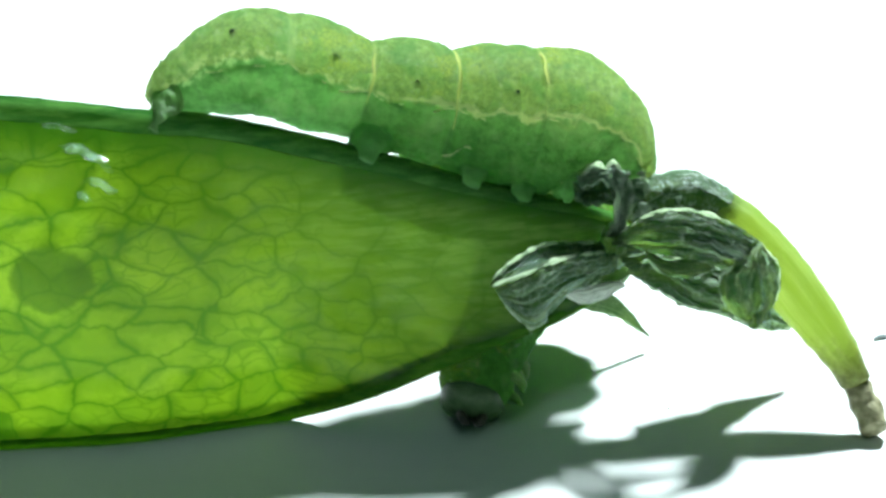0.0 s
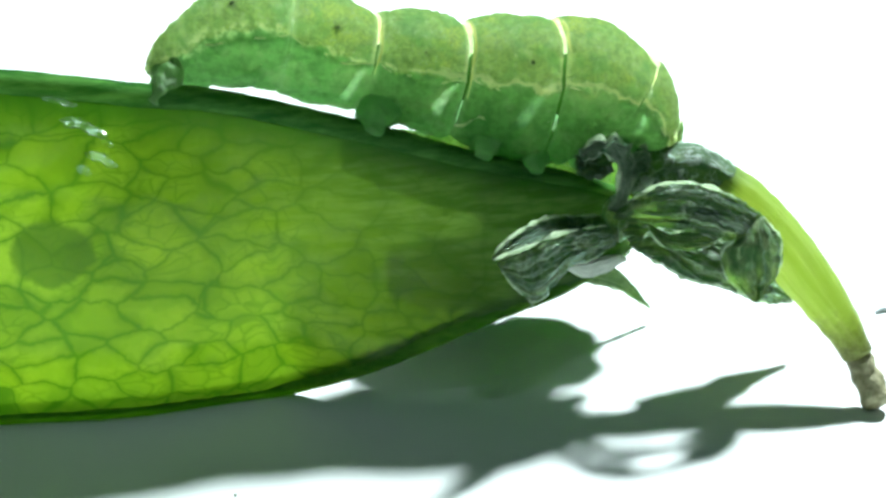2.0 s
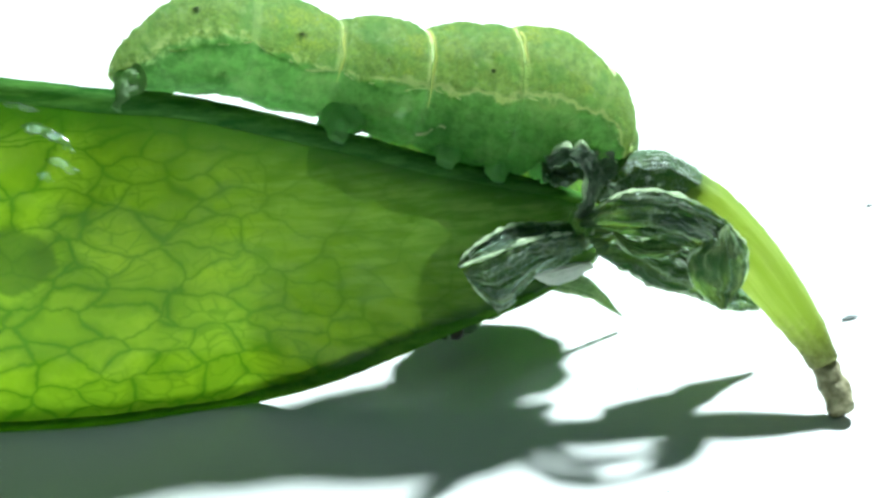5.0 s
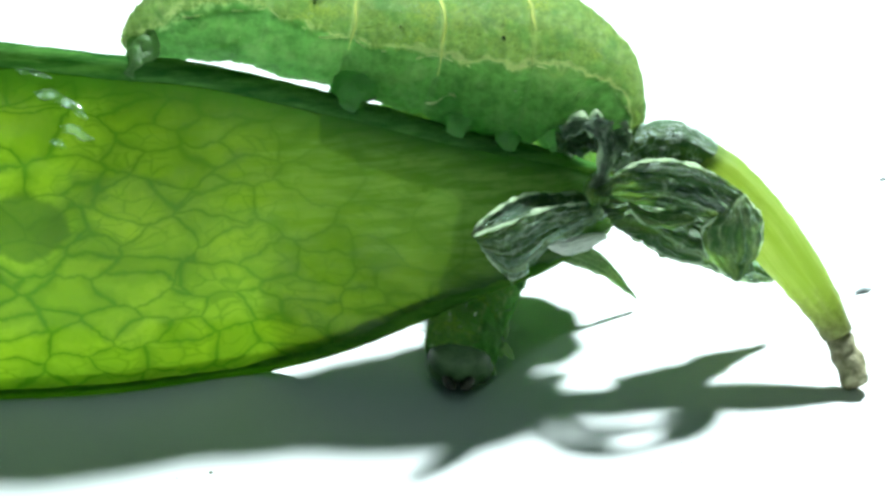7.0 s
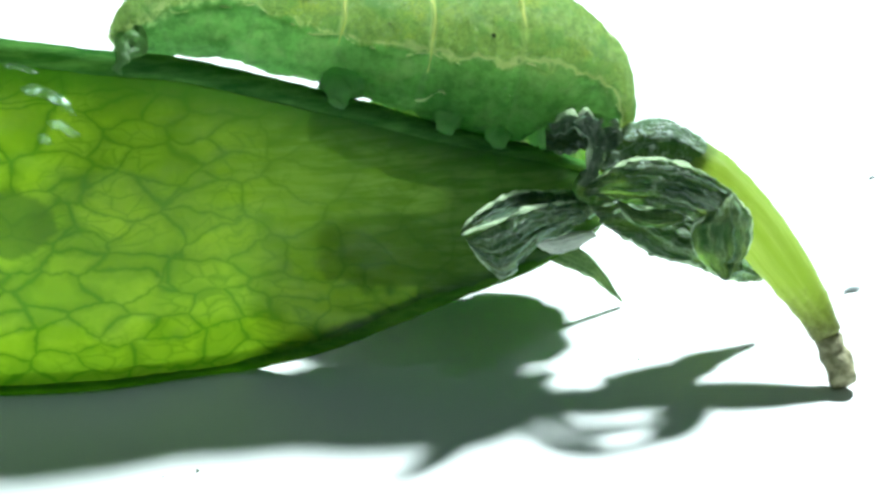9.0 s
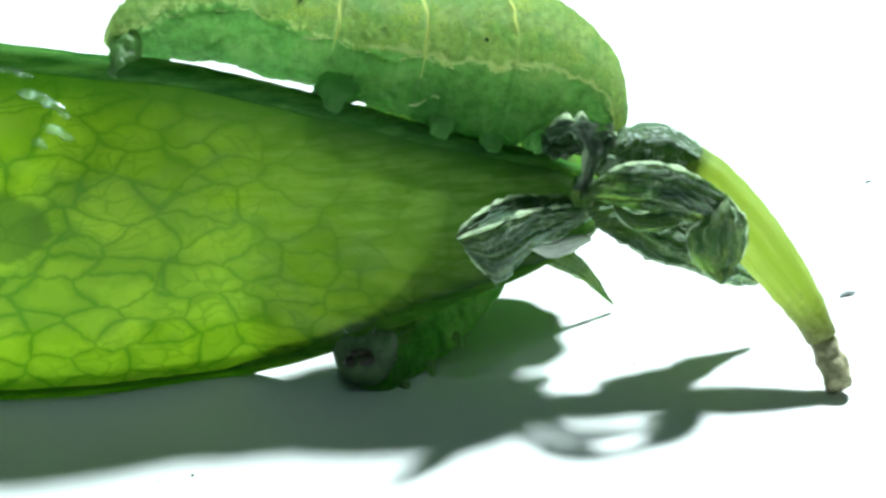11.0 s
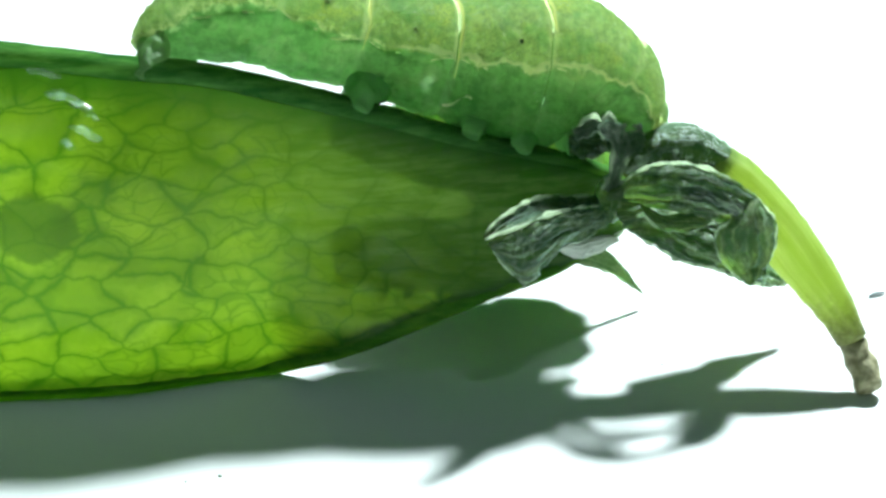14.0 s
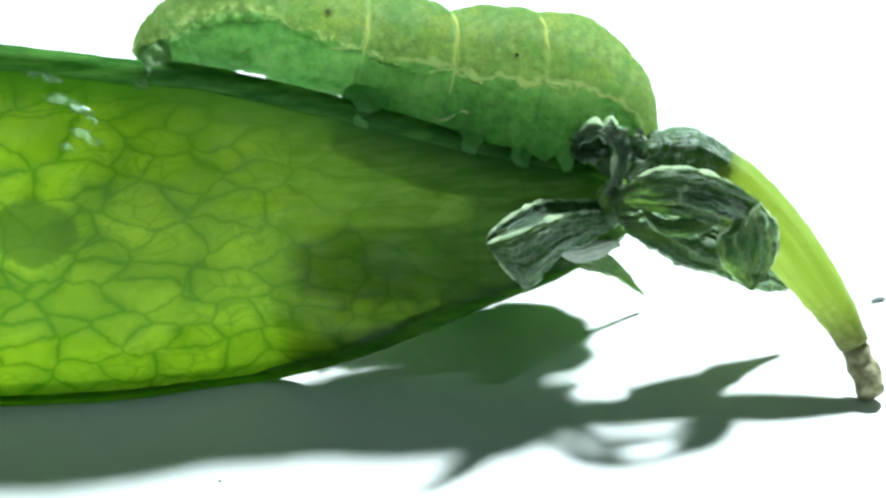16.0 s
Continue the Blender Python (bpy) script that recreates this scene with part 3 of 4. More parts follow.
# spines and half widths of the added glint sheets
GLINT_LINES = [([(-19.3, -1.2, 16.25), (-18.7, -1.2, 16.1), (-18.0, -1.2, 15.85), (-17.1, -1.2, 15.45)], 0.26),
             ([(-17.5, -1.2, 15.2), (-17.2, -1.2, 15.05), (-16.9, -1.2, 14.85)], 0.13),
             ([(-18.3, -1.2, 14.5), (-17.7, -1.2, 14.35), (-17.3, -1.2, 14.1), (-16.75, -1.2, 13.9)], 0.22),
             ([(-18.8, -1.2, 13.8), (-18.4, -1.2, 13.72), (-18.05, -1.2, 13.5)], 0.18),
             ([(-20.0, -1.1, 17.35), (-19.3, -1.1, 17.25), (-18.4, -1.1, 16.95)], 0.12)]


def make_pod():
    pod = thing("pea_pod", POD, "flat green pea pod with a net of veins on white paper", "pea pod")
    part("valve", valve(-1), VALVE, pod, "glossy translucent green pod wall with a net of veins")
    part("valve", valve(1), VALVE_FAR, pod)
    part("upper_seam", seam(TOP, 0.62, 0.85, 1), SEAM, pod, "thick pale green ridge along the pod")
    part("lower_seam", seam(LOW, 0.56, 0.56, -1), LOWER_SEAM, pod, "thin dark green lower edge")

    # clear sheets added on the crumpled wall under the upper seam, turned to the room lamp to make glints
    for k, (line, w) in enumerate(GLINT_LINES):
        xm, zm = (line[0][0] + line[-1][0]) / 2, (line[0][2] + line[-1][2]) / 2
        spine = [(x, y - 0.1 + (0.03 * (x - xm) + 0.63 * (z - zm)) / 0.775, z) for x, y, z in line]
        data, surf = leaf(spine, [0.03, w * 1.25, w * 0.7, w * 1.25, 0.03], [0.03, w * 0.9, w * 1.25, w * 0.6, 0.03], facing=(0.03, -0.775, 0.63), cup=0.02, wrinkle=0.03, thick=0.05, nu=30, nv=8, seed=5.0 + k)
        part("glint_sheet", data, GLINT_SHEET, pod, "added clear sheet that gives a glint")
    # stalk, bending down and forward to the paper
    stalk = [(9.9, -1.3, 10.3), (11.4, -1.7, 11.3), (13.36, -2.24, 11.55), (15.46, -3.29, 10.3), (17.0, -4.52, 8.55), (18.14, -5.86, 6.82), (19.16, -7.05, 5.23), (19.94, -8.0, 3.91), (20.5, -9.0, 2.5)]
    part("stalk", tube(stalk, [0.8, 1.0, 1.1, 1.3, 1.42, 1.42, 1.24, 1.0, 0.78], 28, 80, 0.07), STALK, pod, "yellow-green curved stalk")
    part("stalk_end", tube([(20.42, -8.8, 2.75), (20.62, -9.2, 2.0), (20.84, -9.86, 1.2), (20.85, -10.25, 0.72), (20.85, -10.5, 0.55)], [0.66, 0.72, 0.78, 0.74, 0.6], 22, 26, 0.2), STALK_END, pod,
         "dry brown cut end of the stalk")
    part("calyx_cap", tube([(9.9, -1.6, 10.5), (11.04, -1.95, 11.5), (12.85, -2.3, 11.85), (14.3, -2.8, 11.3), (15.3, -3.2, 10.55)], [0.7, 1.15, 1.25, 1.15, 0.95], 30, 48, 0.14), CAP, pod,
         "wrinkled green cap at the stalk")

    def sepal(spine, up, down, material, label, seed, rims=(), **kw):
        data, surf = leaf(spine, up, down, seed=seed, **kw)
        ob = part("sepal", data, material, pod, label)
        for s, a0, a1, r in rims:
            part("margin", rim_bar(surf, s, r, a0, a1), MARGIN, ob, "pale dry margin")
        return ob

    def sheet(top, bottom, material, label, seed, rims=(), **kw):
        data, surf = patch(top, bottom, seed=seed, **kw)
        ob = part("sepal", data, material, pod, label)
        for s, a0, a1, r in rims:
            part("margin", rim_bar(surf, s, r, a0, a1), MARGIN, ob, "pale dry margin")
        return ob

    # the folded one that flares out beside the pod: its inner face, shade painted in, and the flap that hangs from its
    # fold
    sheet([(8.0, -2.8, 9.6), (5.7, -4.2, 10.2), (3.6, -5.6, 10.65), (1.55, -7.2, 10.42), (0.39, -7.9, 9.83)], [(8.1, -3.5, 9.25), (6.07, -5.1, 9.82), (4.25, -6.4, 10.15), (2.07, -7.75, 10.05), (0.42, -8.05, 9.75)], WITHER_SHADED,
          "folded withered sepal painted shade-dark inside, with pale margins", 1.3, ((1, 0.0, 1.0, 0.12), (0, 0.0, 1.0, 0.12)), bulge=-0.35, wrinkle=0.12)
    sheet([(8.1, -3.55, 9.2), (6.07, -5.15, 9.78), (4.25, -6.45, 10.1), (2.07, -7.8, 10.0), (0.44, -8.1, 9.7)], [(8.36, -3.4, 8.1), (6.36, -4.5, 7.95), (4.63, -5.6, 7.65), (2.74, -7.0, 7.0), (0.9, -7.95, 9.1)], WITHER,
          "dark streaked flap of a withered sepal", 4.1, ((0, 0.35, 1.0, 0.05),), bulge=0.3, wrinkle=0.2, folds=7.0)
    part("receptacle", ball((9.3, -1.9, 9.0), 0.95, 0.9, 1.2, 12, 16, 0.25), WITHER, pod, "dark knot where the sepals meet")
    # crumpled ones that stand up against the caterpillar: a hollow with its shade painted in, a pale crest and a
    # twisted stem
    sheet([(8.4, -2.9, 13.2), (7.2, -2.9, 13.3), (6.3, -2.8, 13.1)], [(8.4, -2.8, 11.8), (7.2, -2.7, 11.8), (6.4, -2.6, 12.1)], WITHER_SHADED,
          "hollow of a crumpled withered sepal, painted shade-dark", 9.2, ((0, 0.2, 1.0, 0.06),), bulge=-0.3, wrinkle=0.3)
    sheet([(8.9, -3.3, 13.6), (8.2, -3.5, 14.15), (7.2, -3.5, 14.1), (6.3, -3.3, 13.5)], [(8.6, -3.5, 12.8), (8.0, -3.6, 13.2), (7.2, -3.6, 13.25), (6.5, -3.3, 13.0)], WITHER_PALE,
          "crumpled pale withered sepal tip", 7.7, ((1, 0.0, 1.0, 0.12), (0, 0.2, 0.9, 0.10)), bulge=0.2, wrinkle=0.42)
    sheet([(8.25, -3.1, 9.9), (8.3, -3.3, 11.4), (8.2, -3.5, 12.6), (8.0, -3.5, 13.5)], [(8.9, -3.1, 9.8), (9.2, -3.3, 11.3), (9.4, -3.3, 12.6), (9.1, -3.3, 13.6)], WITHER_PALE,
          "twisted pale stem of a withered sepal", 11.2, ((1, 0.0, 1.0, 0.10), (0, 0.0, 1.0, 0.12)), bulge=0.25, wrinkle=0.34, folds=8.0)
    sheet([(9.2, -2.8, 12.6), (9.9, -2.9, 13.0), (10.4, -2.8, 12.6)], [(9.2, -2.9, 11.6), (9.8, -3.0, 11.9), (10.3, -2.9, 11.8)], WITHER_PALE,
          "crumpled pale scrap of sepal", 13.9, ((1, 0.0, 1.0, 0.08),), bulge=0.2, wrinkle=0.34)
    # broad ones that hang over the stalk and stand out towards the viewer
    sheet([(8.53, -3.2, 9.7), (9.07, -5.2, 11.52), (10.53, -6.4, 12.34), (12.54, -6.8, 11.97), (14.96, -6.6, 10.51), (16.65, -6.0, 8.47)],
          [(8.56, -3.4, 9.51), (9.31, -5.6, 9.97), (10.58, -7.0, 10.01), (12.45, -7.4, 9.53), (14.79, -7.0, 8.39), (16.74, -6.2, 7.09)], WITHER,
          "broad dark green withered sepal with pale streaks", 2.2, ((1, 0.0, 1.0, 0.12), (0, 0.3, 0.8, 0.07)), bulge=0.45, wrinkle=0.2, folds=6.0)
    sheet([(10.4, -6.6, 11.3), (11.8, -7.1, 11.2), (13.4, -7.2, 10.5), (14.7, -7.1, 9.7)], [(10.6, -6.9, 10.6), (11.9, -7.4, 10.5), (13.3, -7.5, 9.9), (14.6, -7.3, 9.2)], WITHER_PALE,
          "pale crumpled fold of a sepal", 12.4, ((1, 0.1, 0.9, 0.07), (0, 0.1, 0.8, 0.06)), bulge=0.25, wrinkle=0.24)
    sheet([(8.92, -3.5, 9.06), (10.21, -5.0, 9.49), (12.98, -6.0, 8.97), (15.61, -6.2, 7.2), (16.58, -6.2, 5.64)], [(9.39, -4.5, 7.95), (9.53, -6.8, 8.34), (11.13, -7.2, 7.4), (13.17, -7.0, 6.7), (15.4, -6.6, 5.57)], WITHER,
          "dark pointed withered sepal", 5.9, ((0, 0.1, 1.0, 0.07),), bulge=0.4, wrinkle=0.24, folds=7.0)
    sheet([(12.4, -1.8, 7.6), (15.42, -1.7, 6.49), (17.58, -1.6, 5.26), (19.37, -1.9, 4.14), (20.53, -2.2, 3.16)], [(11.6, -5.0, 6.4), (14.09, -5.4, 5.75), (16.62, -4.6, 4.3), (18.47, -3.5, 3.65), (20.42, -2.4, 3.15)], WITHER,
          "dark tip of a withered sepal", 15.2, ((0, 0.1, 1.0, 0.06),), bulge=0.3, wrinkle=0.2)
    sheet([(9.26, -5.75, 10.13), (10.14, -6.75, 9.82), (11.1, -7.35, 10.03), (12.31, -7.6, 9.55)], [(9.23, -5.85, 9.98), (9.91, -7.0, 9.12), (11.04, -7.6, 9.08), (12.27, -7.7, 9.44)], GREENISH,
          "small green lens-shaped sepal", 3.4, ((1, 0.0, 1.0, 0.07), (0, 0.0, 1.0, 0.08)), bulge=0.3, wrinkle=0.12)
    sheet([(14.7, -6.8, 10.3), (13.3, -7.5, 9.5), (12.52, -7.65, 9.05), (12.81, -7.8, 7.71), (14.6, -7.3, 5.9)], [(15.1, -6.8, 10.2), (15.6, -7.1, 9.6), (16.05, -7.15, 9.0), (16.3, -7.2, 7.49), (14.98, -7.3, 5.83)], GREENISH,
          "rounded withered sepal with a pale rim", 6.6, ((1, 0.2, 1.0, 0.08), (0, 0.2, 1.0, 0.08)), bulge=0.55, wrinkle=0.2, folds=6.0)
    sepal([(9.4, -3.0, 9.0), (11.6, -4.4, 8.9), (13.8, -5.0, 8.2), (15.6, -5.2, 7.2)], [0.4, 1.5, 1.9, 0.9], [0.4, 1.5, 1.7, 0.8], WITHER,
          "broad dark inner sepal", 17.1, (), cup=0.4, wrinkle=0.26)
    sepal([(10.2, -2.9, 8.2), (12.0, -3.5, 7.4), (14.0, -3.9, 6.6), (15.6, -4.1, 5.9)], [0.3, 0.6, 0.7, 0.3], [0.3, 0.6, 0.7, 0.3], WITHER,
          "dark withered sepal with a pale edge", 18.8, ((0, 0.1, 0.9, 0.07), (1, 0.2, 0.9, 0.06)), cup=0.3, wrinkle=0.24)
    # the thorn-like one and shreds behind
    spike = sepal([(7.6, 1.4, 5.1), (8.9, 1.9, 4.7), (10.6, 2.4, 3.9), (12.1, 2.8, 2.7), (13.71, 3.11, 0.9)], [0.5, 0.85, 0.75, 0.45, 0.02], [0.3, 0.6, 0.5, 0.3, 0.02], GREENISH,
          "narrow pointed green sepal", 8.8, ((1, 0.0, 1.0, 0.05),), facing=(0, -0.9, 0.42), cup=0.2, wrinkle=0.08)
    sepal([(5.7, -4.0, 7.3), (7.15, -3.4, 6.75), (8.4, -3.0, 6.85), (9.5, -2.6, 6.95)], [0.2, 0.5, 0.5, 0.2], [0.15, 0.5, 0.4, 0.1], PETAL,
          "whitish dry petal remnant", 1.9, (), cup=0.2, wrinkle=0.12)
    sepal([(8.9, -2.8, 8.4), (7.0, -3.8, 8.1), (5.4, -4.6, 7.9)], [0.5, 0.6, 0.35], [0.5, 0.6, 0.25], WITHER, "dark withered scrap", 2.9, ((0, 0.0, 1.0, 0.05),), cup=0.2, wrinkle=0.24)
    sepal([(9.4, -2.9, 8.7), (10.4, -3.4, 8.2), (11.4, -3.5, 7.4)], [0.3, 0.4, 0.2], [0.3, 0.4, 0.2], WITHER_PALE, "pale crumpled scrap of sepal", 13.3, (), cup=0.2, wrinkle=0.34)
    rnd = random.Random(11)
    for k in range(16):
        if k < 9:
            p = np.array((rnd.uniform(6.8, 9.9), rnd.uniform(-3.9, -3.2), rnd.uniform(11.6, 13.6)))
        else:
            p = np.array((rnd.uniform(11.0, 15.5), rnd.uniform(-3.6, -3.0), 0.0))
            p[2] = 11.9 - 0.14 * (p[0] - 11.0) ** 1.5 + rnd.uniform(-0.5, 0.3)
        d = unit((rnd.uniform(-1, 1), rnd.uniform(-0.5, 0.2), rnd.uniform(-0.7, 0.7)))
        n = rnd.uniform(0.35, 0.8)
        data, surf = leaf([p - d * n * 0.5, p + np.array((0, -0.1, 0.05)), p + d * n * 0.5], [0.05, rnd.uniform(0.1, 0.28), 0.03], [0.05, rnd.uniform(0.1, 0.25), 0.03],
                          cup=0.15, wrinkle=0.28, thick=0.07, nu=12, nv=8, seed=k * 2.3)
        part("dry_flake", data, WITHER_PALE, pod)
    part("tooth", tube([(2.75, -6.9, 7.3), (2.85, -6.9, 6.8), (2.9, -6.9, 6.45)], [0.16, 0.11, 0.03], 8, 8, 0.03), WITHER, pod)
    return pod, spike


pod, spike = make_pod()


# ---- caterpillars ----
# spine stations of the one on the pod: along, up, half height, away, sag of the belly
BODY = [(-14.63, 16.91, 0.75, 2.79, 1.0),
        (-13.33, 17.83, 1.55, 2.86, 1.0),
        (-11.54, 18.59, 2.3, 2.91, 1.0),
        (-9.44, 19.04, 2.72, 2.86, 1.0),
        (-7.05, 18.64, 2.72, 2.74, 1.12),
        (-3.97, 17.62, 2.5, 2.46, 1.17),
        (-1.58, 17.15, 2.75, 2.24, 1.2),
        (0.65, 16.66, 2.75, 1.87, 1.38),
        (2.73, 16.4, 3.07, 1.42, 1.38),
        (5.02, 16.26, 3.17, 0.9, 1.48),
        (7.05, 15.9, 3.1, 0.49, 1.45),
        (8.75, 14.9, 2.7, -0.12, 1.18),
        (9.82, 13.3, 1.72, -0.78, 1.1),
        (9.8, 11.99, 1.2, -0.97, 1.0)]


def skin_at(t, b, lift=0.0, squeeze=1.0, grain=0.05, depth=0.92):
    """A point of the body's skin: share t of the spine, b round it (0 belly, 0.25 seen side, 0.5 back)."""
    x, z, r, y, sag = spline(BODY, t)
    q0, q1 = spline(BODY, t - 0.004), spline(BODY, t + 0.004)
    tx, tz = unit((q1[0] - q0[0], q1[1] - q0[1]))
    th = 2 * math.pi * b
    up, out = -math.cos(th), -math.sin(th)
    rr = r * squeeze
    rr *= 1 + 0.06 * math.exp(-((abs(b - 0.5) - 0.25) / 0.022) ** 2)
    k = wob(x, out * 3, z + up * 3, 0.8, 0.16) + wob(x, out * 3, z + up * 3, 3.0, grain)
    rr += k + lift
    h = up * rr * (sag if up < 0 else 1.0)
    return x - tz * h, y + out * rr * depth, z + tx * h


def ring_shape(a0, a1, crease=(0.03, 0.03), over=(0.003, 0.003)):
    """One barrel of the caterpillar between two shares of its spine, with a fold at each end and shallow ones between."""
    def f(a, b):
        t = a0 - over[0] + (a1 - a0 + over[0] + over[1]) * a
        s = 2 * a - 1
        squeeze = 1 - crease[s > 0] * abs(s) ** 6 + 0.04 * (1 - s * s) - 0.018 * math.exp(-((a - 0.72) / 0.035) ** 2) - 0.012 * math.exp(-((a - 0.33) / 0.03) ** 2)
        return skin_at(t, b, 0.0, squeeze, 0.09)
    verts, faces, uvs = grid(f, 36, 104, True)
    return verts, faces, [(a0 + (a1 - a0) * u, v) for u, v in uvs]


def legs_pair(parent, name, foot_x, foot_z, top_x, top_z, r, spread, label, y0=0.0, y_top=None, skin=LEG):
    y_top = y0 if y_top is None else y_top
    for sgn in (-1, 1):
        pts = [(top_x + 0.4, y_top + sgn * spread * 0.9, top_z + 0.9), (top_x, y0 * 0.28 + y_top * 0.72 + sgn * spread, top_z), ((top_x + foot_x) / 2, y0 * 0.66 + y_top * 0.34 + sgn * spread, (top_z + foot_z) / 2 + 0.1), (foot_x, y0 + sgn * spread * 0.7, foot_z)]
        part(name, tube(pts, [r * 0.6, r * 1.6, r * 1.05, r * 0.5], 24, 40, 0.3), skin, parent, label)


def hairs(parent, roots, length, seed):
    rnd = random.Random(seed)
    for p, d in roots:
        d = unit(np.array(d) + np.array([rnd.uniform(-0.3, 0.3) for _ in range(3)]))
        n = length * rnd.uniform(0.7, 1.2)
        q = [np.array(p) + d * n * k + np.array((0, 0, -0.06 * n * k * k)) for k in (0, 0.5, 1)]
        part("hair", tube(q, [0.035, 0.028, 0.012], 5, 5), HAIR, parent)


def make_upper_caterpillar():
    c = thing("caterpillar", POD, "plump green caterpillar with pale side line on the pod", "caterpillar", "caterpillars")
    rings = []
    OVER = (0.0, 0.0, 0.0008, 0.003, 0.003, 0.003, 0.003, 0.003, 0.0)
    NOTCH = (0.0, 0.015, 0.035, 0.065, 0.06, 0.065, 0.02, 0.015, 0.0)
    for i in range(len(CUTS) - 1):
        rings.append(part("body_segment", ring_shape(CUTS[i], CUTS[i + 1], (NOTCH[i], NOTCH[i + 1]), (OVER[i], OVER[i + 1])), SKIN, c))
    for i in range(1, 7):
        pts = [spline(BODY, CUTS[i] + (CUTS[i + 1] - CUTS[i]) * k) for k in (0.0, 0.5, 1.0)]
        part("gut", tube([(p[0], p[3], p[1] - 0.15 * p[2]) for p in pts], [(0.30 if i < 3 else 0.52) * p[2] for p in pts], 14, 10, 0.05), GUT, rings[i], "dark gut showing through the skin")
    # yellowish folds between the middle rings
    for i, b0, b1 in ((3, 0.40, 0.22), (4, 0.50, 0.20), (5, 0.46, 0.34)):
        pts = [skin_at(CUTS[i] + 0.0018 * math.sin(9 * k + i), b0 + (b1 - b0) * k, -0.06) for k in np.linspace(0, 1, 9)]
        part("skin_fold", tube(pts, [0.02, 0.07, 0.05, 0.08, 0.05, 0.02], 10, 36, 0.05), FOLD, rings[i], "yellowish skin fold")
    # the pale line along the side, ring by ring, and folds of the belly
    for i in range(1, 7):
        def line(k, i=i):
            t = CUTS[i] + (CUTS[i + 1] - CUTS[i]) * k
            b = 0.256 + 0.05 * max(0.0, min(1.0, (0.40 - t) / 0.28)) + 0.03 * max(0.0, min(1.0, (t - 0.72) / 0.18))
            return skin_at(t, b - 0.022 * math.sin(math.pi * k) + 0.004 * math.sin(13 * k + i), -0.02)
        w = 0.10 if i < 3 else 0.08
        part("side_line", tube([line(k) for k in np.linspace(0.02, 0.98, 9)], [w * q for q in (0.3, 0.8, 1.0, 0.8, 0.9, 0.3)], 12, 44, 0.5 * w), LINE, rings[i], "pale raised side line")
    for i, t0, b0, t1, b1 in ((3, 0.43, 0.12, 0.50, 0.17), (4, 0.53, 0.13, 0.60, 0.18), (4, 0.61, 0.11, 0.68, 0.20), (5, 0.72, 0.08, 0.80, 0.19), (1, 0.16, 0.16, 0.26, 0.18), (5, 0.76, 0.05, 0.83, 0.13), (6, 0.855, 0.10, 0.90, 0.22)):
        pts = [skin_at(t0 + (t1 - t0) * k, b0 + (b1 - b0) * k + 0.014 * math.sin(8 * k + i), -0.05) for k in np.linspace(0, 1, 7)]
        part("belly_fold", tube(pts, [0.03, 0.08, 0.10, 0.08, 0.03], 8, 26, 0.08), LINE, rings[i], "pale fold of the belly")
    # breathing spots and bristle bases
    for i, t, b, size in ((1, 0.205, 0.385, 0.20), (2, 0.335, 0.335, 0.18), (3, 0.462, 0.31, 0.17), (4, 0.642, 0.315, 0.17), (1, 0.19, 0.44, 0.09), (3, 0.48, 0.38, 0.08), (4, 0.60, 0.37, 0.08), (2, 0.35, 0.41, 0.08)):
        p = skin_at(t, b, 0.0)
        ring = rings[i]
        part("side_spot", ball(p, size, 0.09, size, 6, 10), DOT, ring, "dark breathing spot")
    legs_pair(rings[0], "clasper", -14.8, 16.45, -14.0, 17.5, 0.40, 0.8, "pale hind clasper gripping the pod", 0.1, 2.0, CLASP)
    legs_pair(rings[3], "proleg", -4.45, 14.1, -3.3, 15.3, 0.85, 0.55, "pale stubby proleg", -0.1, 3.3)
    legs_pair(rings[4], "proleg", 1.3, 12.35, 2.1, 13.5, 0.85, 0.55, "pale stubby proleg", -0.2, 2.8)
    legs_pair(rings[4], "proleg", 4.1, 11.5, 4.6, 12.8, 0.75, 0.55, "pale stubby proleg", -0.4, 2.2)
    legs_pair(rings[5], "leg", 6.4, 11.3, 6.8, 12.8, 0.5, 0.6, "short front leg", -0.8, 0.6)
    legs_pair(rings[6], "leg", 8.4, 11.9, 8.7, 13.2, 0.4, 0.6, "short front leg", -1.2, -0.4)
    part("head", ball((9.2, -0.9, 11.9), 1.1, 1.15, 1.0, 12, 16, 0.05), HEAD, rings[7], "green-brown head capsule bent down")
    hairs(rings[4], [(skin_at(0.56, 0.17), (0.3, -1, 0.3))], 0.6, 3)
    hairs(rings[5], [(skin_at(0.66, 0.2), (0.4, -1, 0.4))], 0.6, 4)
    hairs(rings[0], [(skin_at(0.03, 0.4), (-1, -0.3, 0.2)), (skin_at(0.08, 0.5), (-1, 0, 0.5))], 0.5, 5)
    return c, rings


upper, upper_rings = make_upper_caterpillar()

# the lower caterpillar: its hind body clings to the back of the pod, the front part swings out below it
HIND = [(-4.6, 2.2, 12.5, 0.9), (-2.8, 2.6, 12.0, 1.5), (-0.4, 2.9, 11.3, 2.0), (3.2, 2.9, 10.2, 2.2), (6.4, 2.6, 9.2, 2.9), (9.2, 2.6, 8.5, 3.1), (11.0, 4.2, 8.0, 2.6), (10.2, 6.0, 6.4, 2.5), (7.4, 6.2, 4.8, 2.5)]
FRONT = (5.6, 5.3, 4.6)


